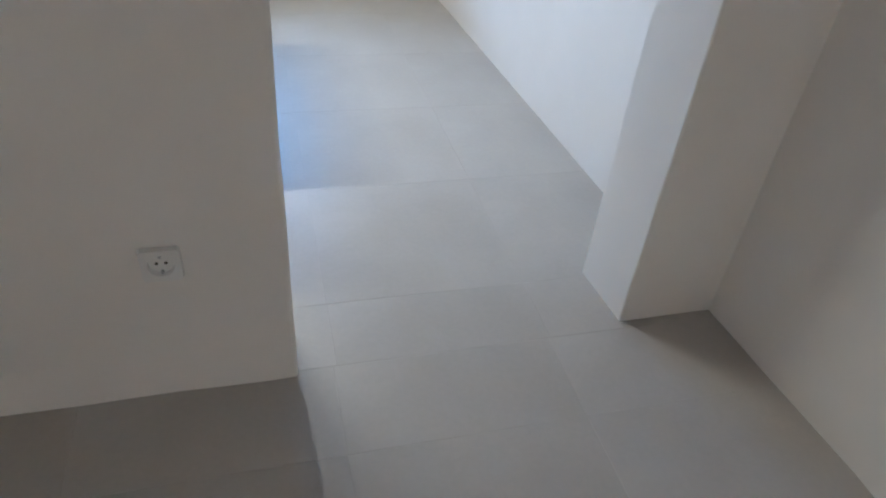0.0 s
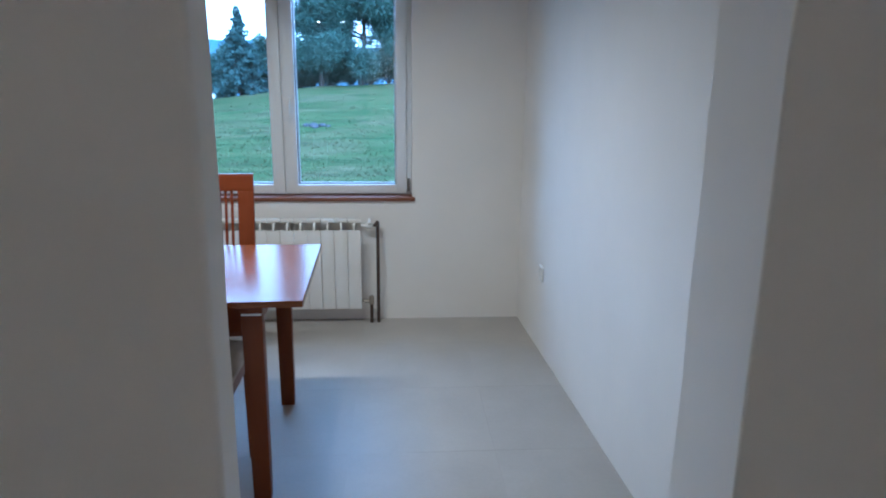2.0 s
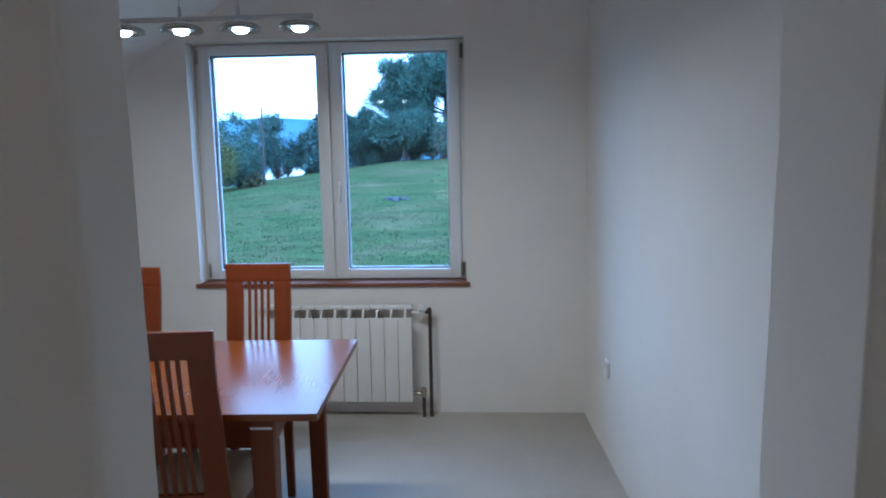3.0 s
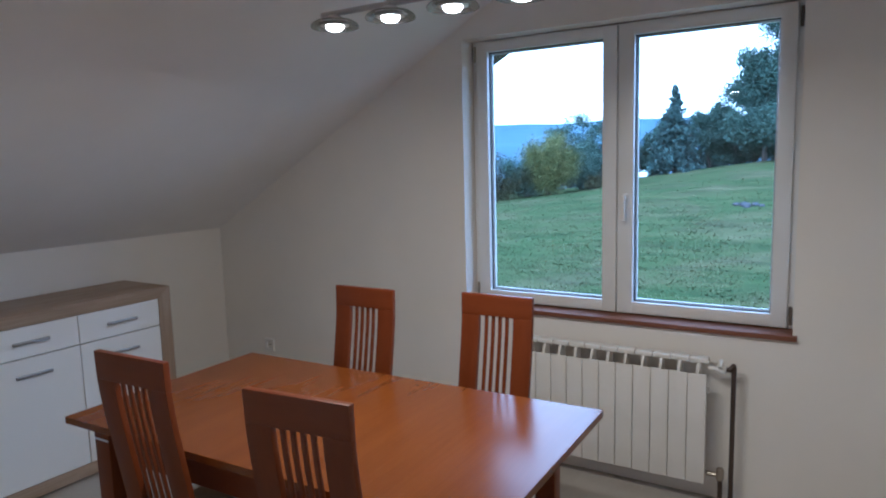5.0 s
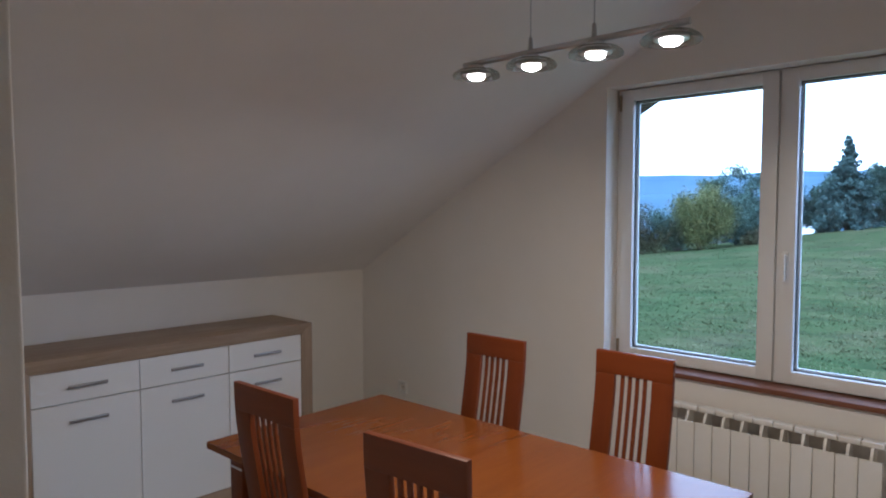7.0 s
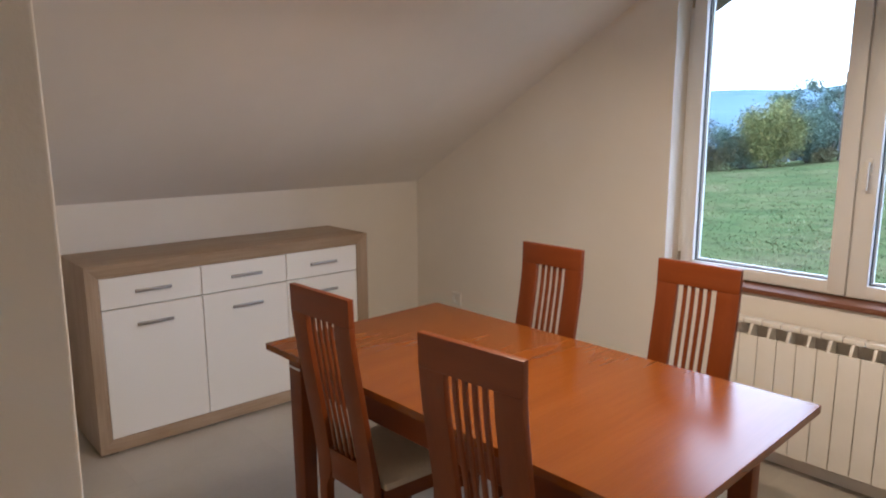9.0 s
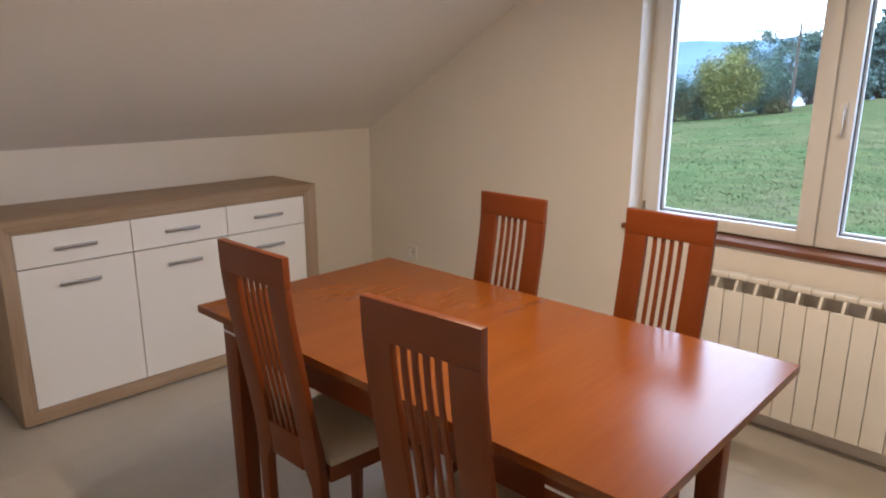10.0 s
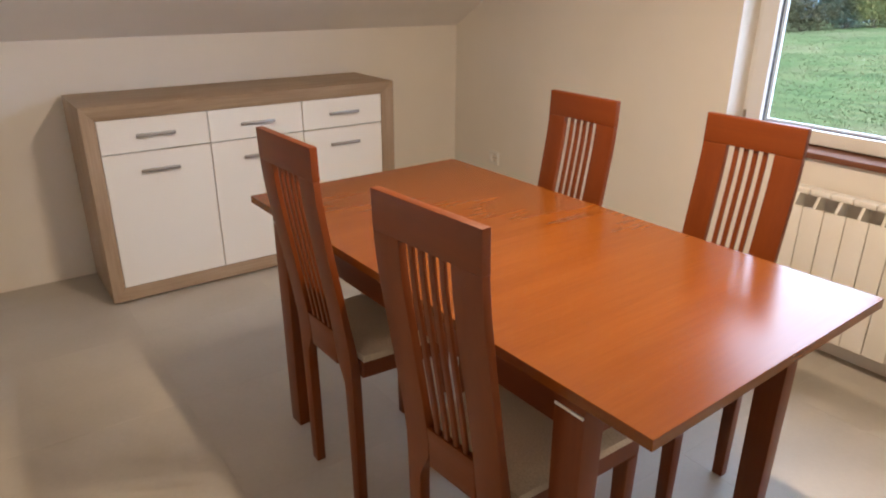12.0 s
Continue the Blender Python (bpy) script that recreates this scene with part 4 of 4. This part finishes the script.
# pale farm building beyond the brow
RENDERWALL = plaster("pale_render", (0.74, 0.74, 0.72))
hx, hy = -20.6, 68.0
hz = land(hx, hy) - 0.3
FARM = thing("farm_building", hx, hy, hz, "pale low farm building half hidden beyond the brow", "building")
part("wall", box(-2.2, 2.2, -2.0, 2.0, 0, 3.1), RENDERWALL, FARM)
part("roof", prism([(-2.3, 3.0), (2.3, 3.0), (0, 4.1)], "x", -2.4, 2.4), material("pale_sheet_roof", (0.6, 0.61, 0.62), 0.5), FARM, "pale sheet roof")

# hills across the valley; blue colour and faint emission stand in for haze
HILL = material("far_hill_hazed", (0.06, 0.12, 0.14), 1.0, spec=0.0)
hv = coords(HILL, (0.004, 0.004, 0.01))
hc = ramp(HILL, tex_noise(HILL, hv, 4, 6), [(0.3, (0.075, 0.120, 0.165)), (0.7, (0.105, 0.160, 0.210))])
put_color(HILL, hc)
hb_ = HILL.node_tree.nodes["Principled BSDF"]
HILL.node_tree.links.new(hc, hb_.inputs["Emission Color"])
hb_.inputs["Emission Strength"].default_value = HILL_HAZE_GLOW
for nm, dist, h0, amp, seed in (("backdrop", 620, 34, 16, 2.0), ("backdrop", 420, 13, 7, 9.0)):
    vs, fs = [], []
    n = 120
    for i in range(n + 1):
        a = radians(-75 + 150 * i / n)
        x, y = dist * math.sin(a), dist * math.cos(a)
        hgt = h0 + amp * (noise.noise((a * 2.2, seed, 0)) + 0.35 * noise.noise((a * 9, seed, 2))) + (8 * max(0, -math.sin(a)) if dist > 500 else 0)
        vs += [(x * 0.8, y * 0.8, -16), (x, y, hgt * 0.75), (x * 1.15, y * 1.15, hgt)]
    for i in range(n):
        k = i * 3
        fs += [(k, k + 3, k + 4, k + 1), (k + 1, k + 4, k + 5, k + 2)]
    hm = bpy.data.meshes.new(nm)
    hm.from_pydata(vs, [], fs)
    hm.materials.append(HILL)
    tagged(new(nm, hm), "wooded hills across the valley, haze painted in as blue and a faint glow", "hills", kind="structure")

# ---- floor tiles ----
TW = 0.6
meshes = {}


def tile(x0, x1, y0, y1, joint):
    if x1 - x0 < 0.02 or y1 - y0 < 0.02:
        return
    w, d = round(x1 - x0 - joint, 4), round(y1 - y0 - joint, 4)
    if (w, d) not in meshes:
        b = box(-w / 2, w / 2, -d / 2, d / 2, -0.010, 0, 0.0003, 1)
        m = bpy.data.meshes.new("tile")
        b.to_mesh(m)
        b.free()
        m.materials.append(TILE)
        meshes[(w, d)] = m
    o = new("tile", meshes[(w, d)])
    o.parent = FLOOR
    o.location = ((x0 + x1) / 2, (y0 + y1) / 2, 0)


def lay(x0, x1, y0, y1, ax, ay, joint=0.0005):
    """Tiles over a stretch of floor, with joints through (ax, ay), cut at the walls."""
    xs = [x0] + [v for v in (ax + TW * i for i in range(-12, 12)) if x0 + 0.02 < v < x1 - 0.02] + [x1]
    ys = [y0] + [v for v in (ay + TW * i for i in range(-12, 12)) if y0 + 0.02 < v < y1 - 0.02] + [y1]
    for a, b in zip(xs, xs[1:]):
        for c, d in zip(ys, ys[1:]):
            tile(a, b, c, d, joint)


lay(KX, 0.124, -2.819, 0.0, -0.377, -2.819)
lay(KX, OX0, -2.98, -2.8205, -0.377, -2.98)
lay(OX0, OX1 + 0.02, -3.0575, -2.8220, -0.377, -3.0575)
lay(HX0, 0.195, HY, -3.0605, -0.388, -3.333, 0.0018)
